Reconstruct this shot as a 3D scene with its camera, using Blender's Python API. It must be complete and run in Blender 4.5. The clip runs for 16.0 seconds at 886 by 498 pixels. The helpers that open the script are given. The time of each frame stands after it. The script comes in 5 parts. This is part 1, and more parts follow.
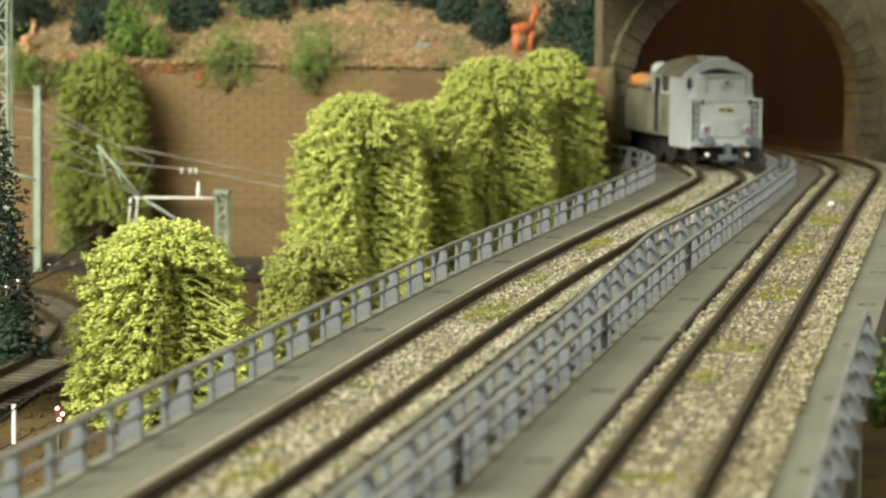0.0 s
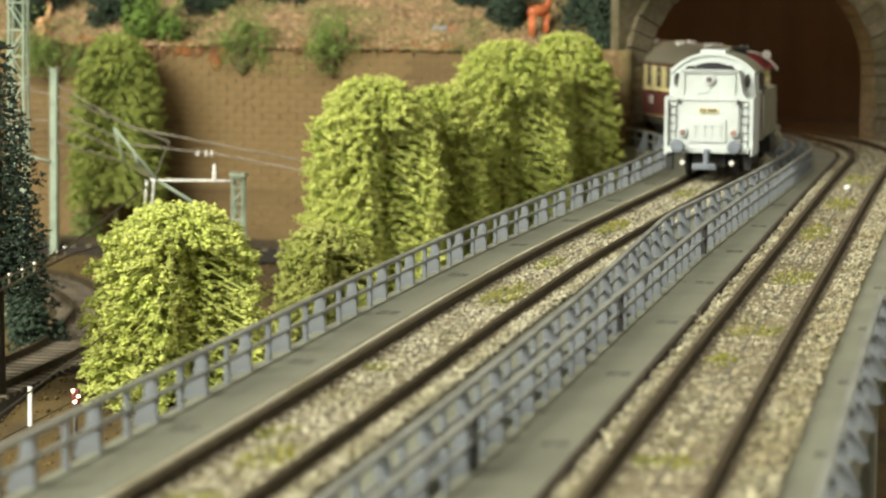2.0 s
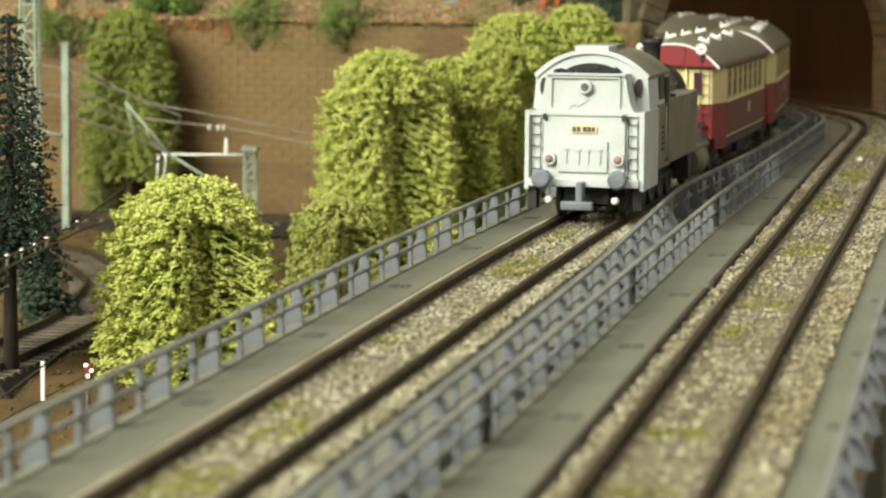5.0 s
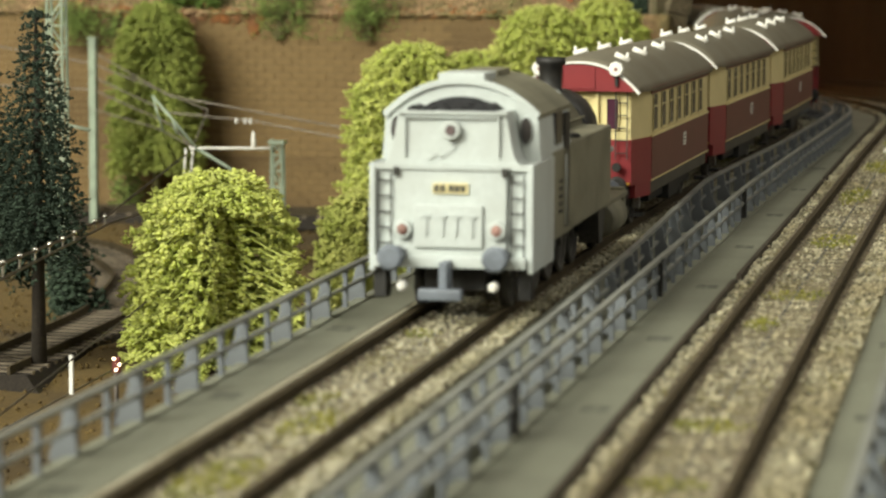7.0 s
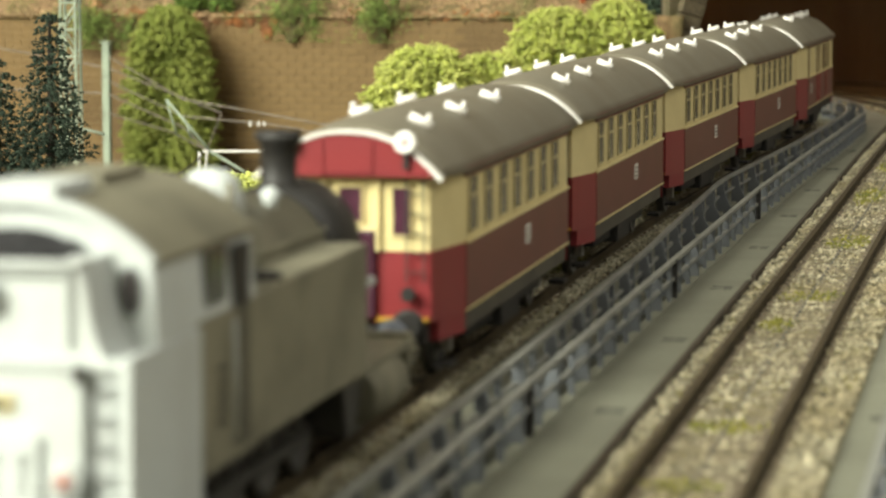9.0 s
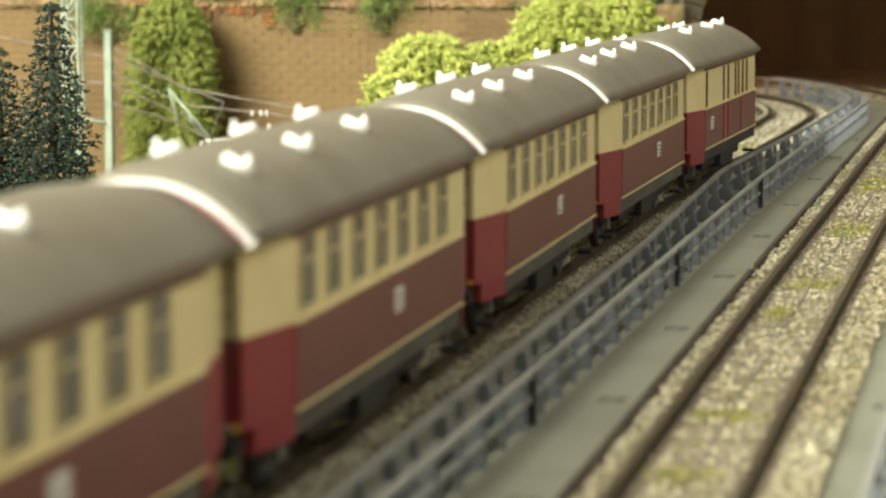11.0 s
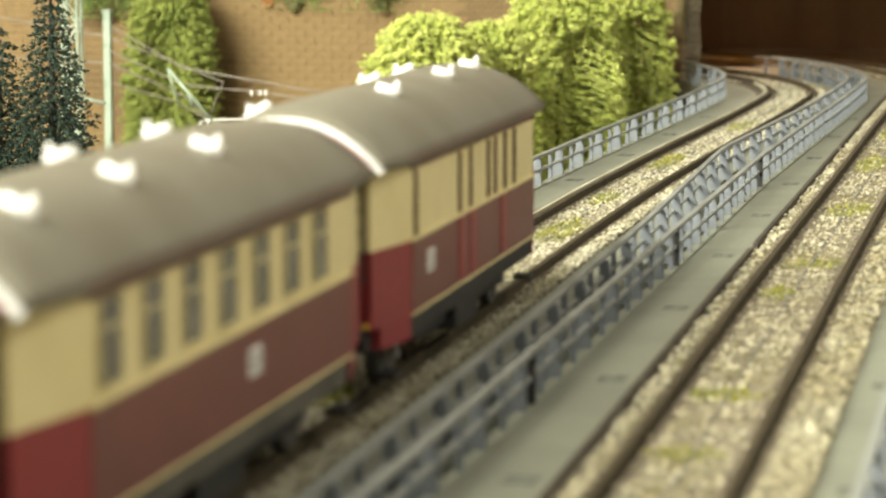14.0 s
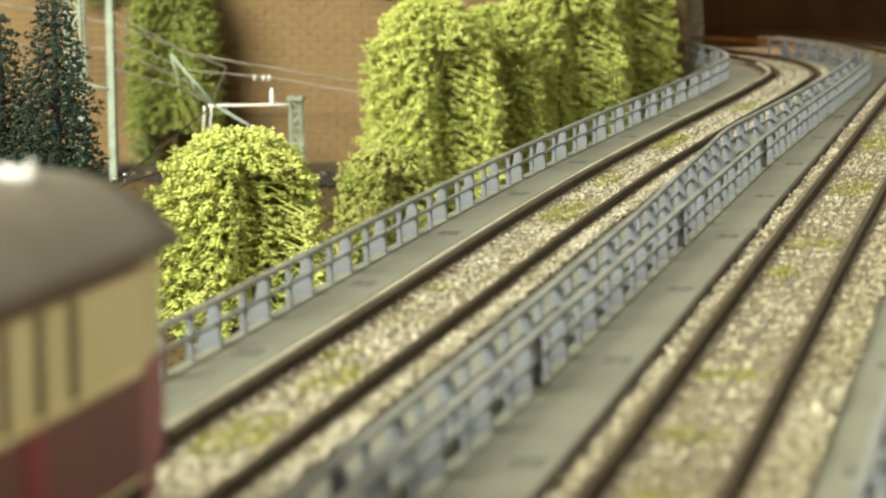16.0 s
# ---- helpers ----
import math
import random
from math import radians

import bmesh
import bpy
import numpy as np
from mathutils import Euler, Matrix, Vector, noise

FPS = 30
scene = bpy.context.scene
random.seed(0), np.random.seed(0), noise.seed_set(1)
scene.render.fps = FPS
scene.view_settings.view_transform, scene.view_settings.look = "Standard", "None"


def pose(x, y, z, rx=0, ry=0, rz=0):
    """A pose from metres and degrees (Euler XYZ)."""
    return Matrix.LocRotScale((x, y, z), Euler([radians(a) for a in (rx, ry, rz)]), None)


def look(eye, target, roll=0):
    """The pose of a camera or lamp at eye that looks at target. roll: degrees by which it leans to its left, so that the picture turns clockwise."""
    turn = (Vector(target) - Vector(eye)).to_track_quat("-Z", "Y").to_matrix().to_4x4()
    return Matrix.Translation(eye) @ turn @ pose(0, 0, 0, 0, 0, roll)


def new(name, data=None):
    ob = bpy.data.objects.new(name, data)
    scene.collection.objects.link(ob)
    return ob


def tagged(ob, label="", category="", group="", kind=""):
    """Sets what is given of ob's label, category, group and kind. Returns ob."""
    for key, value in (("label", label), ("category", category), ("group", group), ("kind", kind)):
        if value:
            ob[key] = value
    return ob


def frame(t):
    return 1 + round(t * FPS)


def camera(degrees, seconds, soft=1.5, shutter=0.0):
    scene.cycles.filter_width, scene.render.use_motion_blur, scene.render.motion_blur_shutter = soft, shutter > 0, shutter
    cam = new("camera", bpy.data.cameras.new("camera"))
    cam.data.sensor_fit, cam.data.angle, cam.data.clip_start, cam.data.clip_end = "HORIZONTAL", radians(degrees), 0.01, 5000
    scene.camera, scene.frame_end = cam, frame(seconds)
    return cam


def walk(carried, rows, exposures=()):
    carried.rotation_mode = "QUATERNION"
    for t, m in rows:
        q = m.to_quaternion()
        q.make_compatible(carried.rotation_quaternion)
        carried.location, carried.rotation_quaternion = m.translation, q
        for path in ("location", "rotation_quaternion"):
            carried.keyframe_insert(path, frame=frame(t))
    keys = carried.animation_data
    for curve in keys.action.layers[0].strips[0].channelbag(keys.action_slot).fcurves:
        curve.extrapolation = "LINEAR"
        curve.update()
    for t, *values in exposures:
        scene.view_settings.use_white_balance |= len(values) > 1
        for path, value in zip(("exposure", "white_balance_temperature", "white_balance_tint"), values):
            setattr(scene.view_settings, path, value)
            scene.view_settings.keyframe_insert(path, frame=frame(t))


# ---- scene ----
# A model railway in 1:87, built at its true size in metres: rail tops at z = 0, the near track runs along +y.

# ---- camera ----
EYE = (0.1134, 0.0, 0.0748)
TURNS = ((0, 85.029, -0.641, 10.518), (0.5, 84.996, -0.784, 10.59), (1, 84.925, -0.802, 10.691), (1.5, 84.817, -0.746, 10.75),
         (2, 84.693, -0.688, 10.832), (2.5, 84.586, -0.609, 10.91), (3, 84.453, -0.595, 10.977), (3.5, 84.331, -0.56, 10.975),
         (4, 84.326, -0.556, 10.931), (6.5, 83.915, -0.293, 11.443), (7, 84.025, -0.227, 11.558), (7.5, 84.081, -0.084, 11.691),
         (8, 84.129, 0.157, 11.75), (8.5, 84.121, 0.14, 11.787), (9, 84.068, 0.045, 11.809), (9.5, 83.972, 0.142, 11.78),
         (10, 83.913, 0.144, 11.838), (12.5, 83.687, 0.07, 11.841), (13, 83.587, 0.07, 11.871), (13.5, 83.55, 0.231, 11.837),
         (14, 83.454, 0.172, 11.831), (14.5, 83.344, 0.436, 11.803), (15, 83.262, 0.453, 11.807), (15.5, 83.155, 0.948, 11.772),
         (16, 83.126, 0.673, 11.861))
cam = camera(17.153, 16.0, soft=2.3, shutter=0.5)
cam.data.dof.use_dof = True
cam.data.dof.focus_distance = 0.82
cam.data.dof.aperture_fstop = 42.0
walk(cam, [(t, pose(*EYE, rx, ry, rz)) for t, rx, ry, rz in TURNS],
     exposures=[(0, 0.05), (4, 0.0), (7, -0.28), (8.0, -0.36), (8.5, -0.25), (9.0, 0.08), (10, 0.38), (12.5, 0.68), (14, 0.70), (16, 0.36)])

# ---- light: an unseen key lamp high behind the camera, an added side fill, and the dim hall itself ----
world = bpy.data.worlds.new("hall")
scene.world = world
world.use_nodes = True
world.node_tree.nodes["Background"].inputs[0].default_value = (1.0, 0.98, 0.90, 1)
world.node_tree.nodes["Background"].inputs[1].default_value = 0.42


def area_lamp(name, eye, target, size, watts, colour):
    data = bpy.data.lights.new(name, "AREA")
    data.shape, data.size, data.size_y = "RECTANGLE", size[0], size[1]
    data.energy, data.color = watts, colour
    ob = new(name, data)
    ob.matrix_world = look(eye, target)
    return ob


# Key light standing for the hall's unseen lighting.
area_lamp("hall_key_light", (-1.55, -1.85, 1.95), (-0.1, 0.9, 0.0), (2.5, 2.0), 385, (1.0, 1.0, 0.86))
bulb = bpy.data.lights.new("tunnel_lamp", "POINT")
bulb.energy, bulb.color, bulb.shadow_soft_size = 0.17, (1.0, 0.40, 0.10), 0.008
new("tunnel_lamp", bulb).location = (-0.078, 1.440, 0.0565)
# Fill light added in the tunnel to lift its dark back wall.
room = bpy.data.lights.new("tunnel_fill_light", "POINT")
room.energy, room.color, room.shadow_soft_size = 0.32, (1.0, 0.78, 0.52), 0.03
new("tunnel_fill_light", room).location = (-0.05, 1.70, 0.145)
# Unseen fill added on the right to lift the coach sides.
area_lamp("side_fill_light", (1.5, 0.2, 1.6), (0.0, 0.8, 0.0), (1.2, 1.2), 18, (1.0, 0.98, 0.90))

# ---- mesh helpers ----
TAU = 2 * math.pi


def lin(r, g, b):
    """Linear colour from 0-255 screen values."""
    return tuple(((c / 255 + 0.055) / 1.055) ** 2.4 if c > 10 else c / 255 / 12.92 for c in (r, g, b))


def box(bm, x0, x1, y0, y1, z0, z1, bevel=0.0):
    vs = [bm.verts.new((x, y, z)) for z in (z0, z1) for y in (y0, y1) for x in (x0, x1)]
    fs = [bm.faces.new([vs[i] for i in q]) for q in ((0, 2, 3, 1), (4, 5, 7, 6), (0, 1, 5, 4), (2, 6, 7, 3), (0, 4, 6, 2), (1, 3, 7, 5))]
    if bevel:
        es = {e for f in fs for e in f.edges}
        bmesh.ops.bevel(bm, geom=list(es), offset=bevel, segments=2, affect="EDGES", profile=0.6)
    return bm


def tube(bm, p, q, r0, r1=None, n=10, caps=True):
    p, q = Vector(p), Vector(q)
    r1 = r0 if r1 is None else r1
    d = (q - p).normalized()
    a = d.orthogonal().normalized()
    b = d.cross(a)
    rings = [[bm.verts.new(c + (a * math.cos(TAU * i / n) + b * math.sin(TAU * i / n)) * r) for i in range(n)] for c, r in ((p, r0), (q, r1))]
    for i in range(n):
        f = bm.faces.new((rings[0][i], rings[0][(i + 1) % n], rings[1][(i + 1) % n], rings[1][i]))
        f.smooth = n > 6
    if caps:
        bm.faces.new(rings[0][::-1])
        bm.faces.new(rings[1])
    return bm


def turned(bm, p, axis, rows, n=16):
    """A turned shape on the axis from p; rows of (distance along, radius)."""
    p, d = Vector(p), Vector(axis).normalized()
    a = d.orthogonal().normalized()
    b = d.cross(a)
    rings = [[bm.verts.new(p + d * h + (a * math.cos(TAU * i / n) + b * math.sin(TAU * i / n)) * max(r, 1e-6)) for i in range(n)] for h, r in rows]
    for u, v in zip(rings, rings[1:]):
        for i in range(n):
            bm.faces.new((u[i], u[(i + 1) % n], v[(i + 1) % n], v[i])).smooth = True
    bm.faces.new(rings[0][::-1])
    bm.faces.new(rings[-1])
    return bm


def prism(bm, outline, axis, a0, a1):
    """An outline of 2D points drawn out along an axis: x gives (y, z) points, y gives (x, z), z gives (x, y)."""
    place = {"x": lambda u, v, a: (a, u, v), "y": lambda u, v, a: (u, a, v), "z": lambda u, v, a: (u, v, a)}[axis]
    r0 = [bm.verts.new(place(u, v, a0)) for u, v in outline]
    r1 = [bm.verts.new(place(u, v, a1)) for u, v in outline]
    n = len(outline)
    for i in range(n):
        bm.faces.new((r0[i], r0[(i + 1) % n], r1[(i + 1) % n], r1[i]))
    bm.faces.new(r0[::-1])
    bm.faces.new(r1)
    return bm


def sweep(bm, path, outline, closed=True):
    """A cross-section of (offset to the right, z) points drawn along a plan path of (x, y)."""
    rings = []
    for i, (x, y) in enumerate(path):
        a, b = path[max(i - 1, 0)], path[min(i + 1, len(path) - 1)]
        h = math.hypot(b[0] - a[0], b[1] - a[1]) or 1
        nx, ny = (b[1] - a[1]) / h, -(b[0] - a[0]) / h
        rings.append([bm.verts.new((x + nx * o, y + ny * o, z)) for o, z in outline])
    n = len(outline)
    for u, v in zip(rings, rings[1:]):
        for i in range(n if closed else n - 1):
            bm.faces.new((u[i], u[(i + 1) % n], v[(i + 1) % n], v[i]))
    if closed:
        bm.faces.new(rings[0][::-1])
        bm.faces.new(rings[-1])
    return bm


def mesh_of(name, bm, material):
    bmesh.ops.recalc_face_normals(bm, faces=bm.faces)
    me = bpy.data.meshes.new(name)
    bm.to_mesh(me)
    bm.free()
    me.materials.append(material)
    return me


def part(name, bm, material, parent=None, label="", m=None):
    ob = new(name, mesh_of(name, bm, material))
    if parent is not None:
        ob.parent = parent
    if m is not None:
        ob.matrix_basis = m
    return tagged(ob, label)


def share(name, me, parent, m):
    ob = new(name, me)
    ob.parent = parent
    ob.matrix_basis = m
    return ob


def holder(name, label, category, group="", kind="", m=None):
    ob = new(name)
    ob.empty_display_size = 0.01
    if m is not None:
        ob.matrix_basis = m
    return tagged(ob, label, category, group, kind)


def bm_new():
    return bmesh.new()


# ---- materials ----
def stuff(name, colour, rough=0.7, vary=0.25, grain=900.0, stain=60.0, bump=0.25, metal=0.0, second=None, island=0.0, rand=0.0, spec=0.4, blotch=(0.45, 0.62), scale=(1, 1, 1)):
    """A surface with fine grain and broad stains, at true size."""
    m = bpy.data.materials.new(name)
    m.use_nodes = True
    nt = m.node_tree
    N, L = nt.nodes, nt.links
    bsdf = N["Principled BSDF"]
    co = N.new("ShaderNodeTexCoord")
    mp = N.new("ShaderNodeMapping")
    mp.inputs["Scale"].default_value = scale
    L.new(co.outputs["Object"], mp.inputs[0])

    def noise_node(s, detail):
        n = N.new("ShaderNodeTexNoise")
        n.inputs["Scale"].default_value, n.inputs["Detail"].default_value = s, detail
        L.new(mp.outputs[0], n.inputs["Vector"])
        return n

    fine, broad = noise_node(grain, 4), noise_node(stain, 5)
    c0 = tuple(max(c * (1 - vary), 0) for c in colour)
    c1 = tuple(min(c * (1 + vary), 1) for c in colour)
    r1 = N.new("ShaderNodeValToRGB")
    r1.color_ramp.elements[0].position, r1.color_ramp.elements[1].position = 0.3, 0.7
    r1.color_ramp.elements[0].color, r1.color_ramp.elements[1].color = (*c0, 1), (*c1, 1)
    L.new(fine.outputs["Fac"], r1.inputs[0])
    r2 = N.new("ShaderNodeValToRGB")
    r2.color_ramp.elements[0].position, r2.color_ramp.elements[1].position = blotch
    r2.color_ramp.elements[0].color, r2.color_ramp.elements[1].color = (0, 0, 0, 1), (1, 1, 1, 1)
    L.new(broad.outputs["Fac"], r2.inputs[0])
    mix = N.new("ShaderNodeMix")
    mix.data_type = "RGBA"
    s = second or tuple(c * 0.7 for c in colour)
    L.new(r2.outputs[0], mix.inputs["Factor"])
    L.new(r1.outputs[0], mix.inputs[6])
    mix.inputs[7].default_value = (*s, 1)
    out = mix.outputs[2]
    for amount, node, socket in ((island, "ShaderNodeNewGeometry", "Random Per Island"), (rand, "ShaderNodeObjectInfo", "Random")):
        if amount:
            g = N.new(node)
            mul = N.new("ShaderNodeMapRange")
            mul.inputs["To Min"].default_value, mul.inputs["To Max"].default_value = 1 - amount, 1 + amount
            L.new(g.outputs[socket], mul.inputs["Value"])
            hsv = N.new("ShaderNodeHueSaturation")
            L.new(mul.outputs[0], hsv.inputs["Value"])
            L.new(out, hsv.inputs["Color"])
            out = hsv.outputs[0]
    L.new(out, bsdf.inputs["Base Color"])
    bsdf.inputs["Roughness"].default_value, bsdf.inputs["Metallic"].default_value = rough, metal
    bsdf.inputs["Specular IOR Level"].default_value = spec
    if bump:
        b = N.new("ShaderNodeBump")
        b.inputs["Strength"].default_value, b.inputs["Distance"].default_value = bump, 0.0004
        L.new(fine.outputs["Fac"], b.inputs["Height"])
        L.new(b.outputs[0], bsdf.inputs["Normal"])
    return m


def leafy(m, share_through=0.4):
    """Lets a part of the light through a flock material."""
    nt = m.node_tree
    bsdf, out = nt.nodes["Principled BSDF"], nt.nodes["Material Output"]
    tr, mix = nt.nodes.new("ShaderNodeBsdfTranslucent"), nt.nodes.new("ShaderNodeMixShader")
    nt.links.new(bsdf.inputs["Base Color"].links[0].from_socket, tr.inputs["Color"])
    mix.inputs[0].default_value = share_through
    nt.links.new(bsdf.outputs[0], mix.inputs[1])
    nt.links.new(tr.outputs[0], mix.inputs[2])
    nt.links.new(mix.outputs[0], out.inputs["Surface"])
    return m


def glow(name, colour, strength):
    m = stuff(name, colour, 0.4, bump=0)
    b = m.node_tree.nodes["Principled BSDF"]
    b.inputs["Emission Color"].default_value, b.inputs["Emission Strength"].default_value = (*colour, 1), strength
    return m


M = {}
M["deck"] = stuff("grey_deck", (0.205, 0.21, 0.158), 0.6, 0.10, 700, 25, 0.1, second=(0.175, 0.178, 0.135))
M["kerb"] = stuff("brown_kerb", (0.055, 0.042, 0.028), 0.7, 0.3, 900, 80)
M["fence"] = stuff("blue_grey_plastic", (0.15, 0.163, 0.175), 0.5, 0.14, 500, 40, 0.05, second=(0.12, 0.13, 0.137))
M["fence_rail"] = stuff("grey_rail", (0.225, 0.23, 0.205), 0.5, 0.1, 500, 40, 0.05)
M["bed"] = stuff("ballast_bed", (0.245, 0.212, 0.128), 0.9, 0.4, 1200, 40, 0.6, second=(0.16, 0.14, 0.05))
M["stones"] = stuff("ballast_stones", (0.385, 0.355, 0.255), 0.85, 0.2, 900, 30, 0.2, second=(0.28, 0.255, 0.165), island=0.45)
M["stones_dull"] = stuff("dull_ballast_stones", (0.30, 0.272, 0.185), 0.85, 0.2, 900, 30, 0.2, second=(0.225, 0.192, 0.115), island=0.7)
M["moss"] = stuff("moss", (0.20, 0.19, 0.03), 0.95, 0.35, 1500, 90, 0.6, second=(0.14, 0.15, 0.03), island=0.35)
M["sleeper"] = stuff("sleeper_plastic", (0.15, 0.12, 0.082), 0.7, 0.25, 1200, 200, 0.3, rand=0.3)
M["rail"] = stuff("rusty_rail", (0.058, 0.044, 0.024), 0.65, 0.25, 1500, 200, 0.2, metal=0.1, spec=0.2)
M["stud"] = stuff("contact_stud", (0.12, 0.11, 0.095), 0.5, 0.3, 800, 80, 0, metal=0.2)
M["wall"] = stuff("brown_wall_brick", (0.190, 0.122, 0.046), 0.75, 0.26, 600, 13, 0.25, second=(0.128, 0.080, 0.030), rand=0.03, scale=(1, 1, 2))
M["wall_core"] = stuff("brown_wall_mortar", (0.25, 0.175, 0.085), 0.8, 0.2, 600, 12, 0.3)
M["rim"] = stuff("orange_earth_rim", (0.36, 0.15, 0.05), 0.9, 0.3, 500, 60, 0.5, second=(0.22, 0.12, 0.06))
M["hill"] = stuff("dry_hill_scatter", (0.26, 0.17, 0.09), 0.95, 0.4, 700, 45, 0.8, second=(0.15, 0.13, 0.05))
# Ochre taken down so the valley's shade sits in the ground colour.
M["valley"] = stuff("shaded_ochre_grass", (0.115, 0.075, 0.022), 0.95, 0.35, 900, 22, 0.6, second=(0.06, 0.04, 0.016))
M["portal"] = stuff("portal_stone", (0.135, 0.108, 0.066), 0.85, 0.35, 500, 60, 0.7, second=(0.085, 0.075, 0.035), rand=0.15)
M["cave"] = stuff("tunnel_panel", (0.17, 0.10, 0.045), 0.6, 0.12, 200, 14, 0.1, second=(0.14, 0.08, 0.036), scale=(4, 4, 0.4))
M["leaf"] = stuff("yellow_green_flock", (0.76, 0.79, 0.26), 0.9, 0.12, 500, 60, 0.2, second=(0.65, 0.71, 0.19), island=0.18)
M["leaf_old"] = stuff("olive_green_flock", (0.42, 0.47, 0.12), 0.9, 0.2, 500, 60, 0.2, second=(0.33, 0.39, 0.09), island=0.25)
M["fir"] = stuff("dark_fir_flock", (0.042, 0.060, 0.042), 0.95, 0.2, 900, 80, 0.1, island=0.3, spec=0.1)
M["fir_bark"] = stuff("dark_fir_bark", (0.035, 0.028, 0.020), 0.9, 0.3, 900, 80, 0.4)
M["bush"] = stuff("dark_bush_flock", (0.038, 0.060, 0.036), 0.95, 0.3, 900, 80, 0.3, island=0.5)
M["grass"] = stuff("green_grass_tuft", (0.34, 0.44, 0.13), 0.95, 0.3, 900, 80, 0.3, island=0.4)
M["bark"] = stuff("bark", (0.12, 0.11, 0.04), 0.9, 0.3, 900, 80, 0.4)
M["twig"] = stuff("flocked_twig", (0.46, 0.50, 0.13), 0.9, 0.3, 900, 80, 0.3)
M["leaf_dim"] = stuff("dull_yellow_green_flock", (0.58, 0.59, 0.19), 0.9, 0.15, 500, 60, 0.2, second=(0.42, 0.46, 0.11), island=0.2)
M["leafy"] = stuff("fresh_green_flock", (0.25, 0.38, 0.085), 0.95, 0.3, 900, 80, 0.3, island=0.4)
M["flock_blue"] = stuff("pale_blue_flock", (0.45, 0.52, 0.58), 0.9, 0.2, 900, 80, 0.2, island=0.3)
M["flock_red"] = stuff("red_flock", (0.55, 0.10, 0.04), 0.9, 0.2, 900, 80, 0.2, island=0.3)
# Dark bed, lowered further to hold the shade of trees and hill.
M["dark_shaded_bed"] = stuff("dark_shaded_track_bed", (0.028, 0.022, 0.016), 0.9, 0.4, 1200, 60, 0.6)
M["mast"] = stuff("grey_green_mast", (0.30, 0.36, 0.27), 0.5, 0.12, 700, 90, 0.1)
M["white"] = stuff("white_plastic", (0.78, 0.77, 0.72), 0.4, 0.05, 700, 90, 0.05, second=(0.68, 0.66, 0.60))
M["wire"] = stuff("dark_wire", (0.085, 0.070, 0.055), 0.5, 0.2, 900, 90, 0, metal=0.4)
M["wire_pale"] = stuff("grey_wire", (0.23, 0.20, 0.16), 0.5, 0.2, 900, 90, 0, metal=0.2)
M["chrome"] = stuff("bright_metal", (0.75, 0.72, 0.65), 0.25, 0.1, 900, 90, 0, metal=0.9)
M["red"] = stuff("red_plastic", (0.40, 0.03, 0.02), 0.45, 0.1, 900, 90, 0.05)
M["signal_red"] = stuff("orange_red_paint", (0.55, 0.07, 0.02), 0.5, 0.12, 900, 90, 0.05)
M["orange"] = stuff("orange_plastic", (0.62, 0.17, 0.06), 0.55, 0.15, 900, 200, 0.05)
M["tan"] = stuff("tan_plastic", (0.72, 0.42, 0.20), 0.55, 0.15, 900, 200, 0.05)
M["bulb"] = glow("lit_bulb", (1.0, 0.85, 0.55), 6.0)
# rolling stock
M["loco"] = stuff("pale_grey_loco_paint", (0.50, 0.54, 0.525), 0.55, 0.05, 900, 60, 0.04, second=(0.45, 0.48, 0.46), spec=0.3)
# Same pale grey paint, turned olive: roof and side shade in the colour.
M["loco_shaded"] = stuff("shaded_grey_loco_paint", (0.215, 0.205, 0.145), 0.6, 0.08, 900, 60, 0.05, spec=0.3)
M["black"] = stuff("matt_black", (0.022, 0.021, 0.019), 0.55, 0.25, 900, 90, 0.05)
M["gear"] = stuff("dark_running_gear", (0.075, 0.072, 0.065), 0.45, 0.3, 900, 120, 0.1, metal=0.4)
M["steel_blue"] = stuff("blue_grey_plastic_part", (0.16, 0.18, 0.21), 0.5, 0.1, 900, 90, 0.05)
M["coal"] = stuff("coal", (0.02, 0.02, 0.022), 0.6, 0.5, 2500, 300, 0.9)
M["plate"] = stuff("yellow_plate", (0.82, 0.72, 0.38), 0.45, 0.1, 900, 90, 0)
M["lamp_glass"] = stuff("dull_lamp_glass", (0.16, 0.12, 0.12), 0.2, 0.2, 900, 90, 0)
M["lens_red"] = stuff("red_lens", (0.32, 0.18, 0.15), 0.25, 0.1, 900, 90, 0)
M["pane"] = stuff("dark_window_pane", (0.055, 0.050, 0.050), 0.12, 0.3, 300, 120, 0, spec=0.6)
M["curtain"] = stuff("window_with_pale_curtain", (0.10, 0.09, 0.07), 0.18, 0.45, 350, 150, 0, spec=0.6)
M["crimson"] = stuff("crimson_coach_paint", (0.205, 0.026, 0.030), 0.42, 0.06, 900, 60, 0.03, second=(0.22, 0.026, 0.028))
M["cream"] = stuff("cream_coach_paint", (0.67, 0.575, 0.29), 0.45, 0.05, 900, 60, 0.03, second=(0.61, 0.52, 0.25))
M["roof"] = stuff("brown_grey_coach_roof", (0.178, 0.162, 0.118), 0.55, 0.08, 900, 40, 0.06, second=(0.155, 0.136, 0.095))
M["underframe"] = stuff("grey_brown_underframe", (0.085, 0.078, 0.058), 0.6, 0.15, 900, 60, 0.05)
# Coach red made duller and browner: the sides' shade in the colour.
M["maroon"] = stuff("shaded_side_red", (0.145, 0.046, 0.037), 0.42, 0.06, 900, 60, 0.03, second=(0.125, 0.042, 0.033))
M["frieze"] = stuff("dark_red_frieze", (0.13, 0.030, 0.026), 0.5, 0.1, 900, 60, 0.03)
M["pane_plum"] = stuff("plum_window_pane", (0.075, 0.028, 0.045), 0.15, 0.2, 300, 120, 0, spec=0.6)
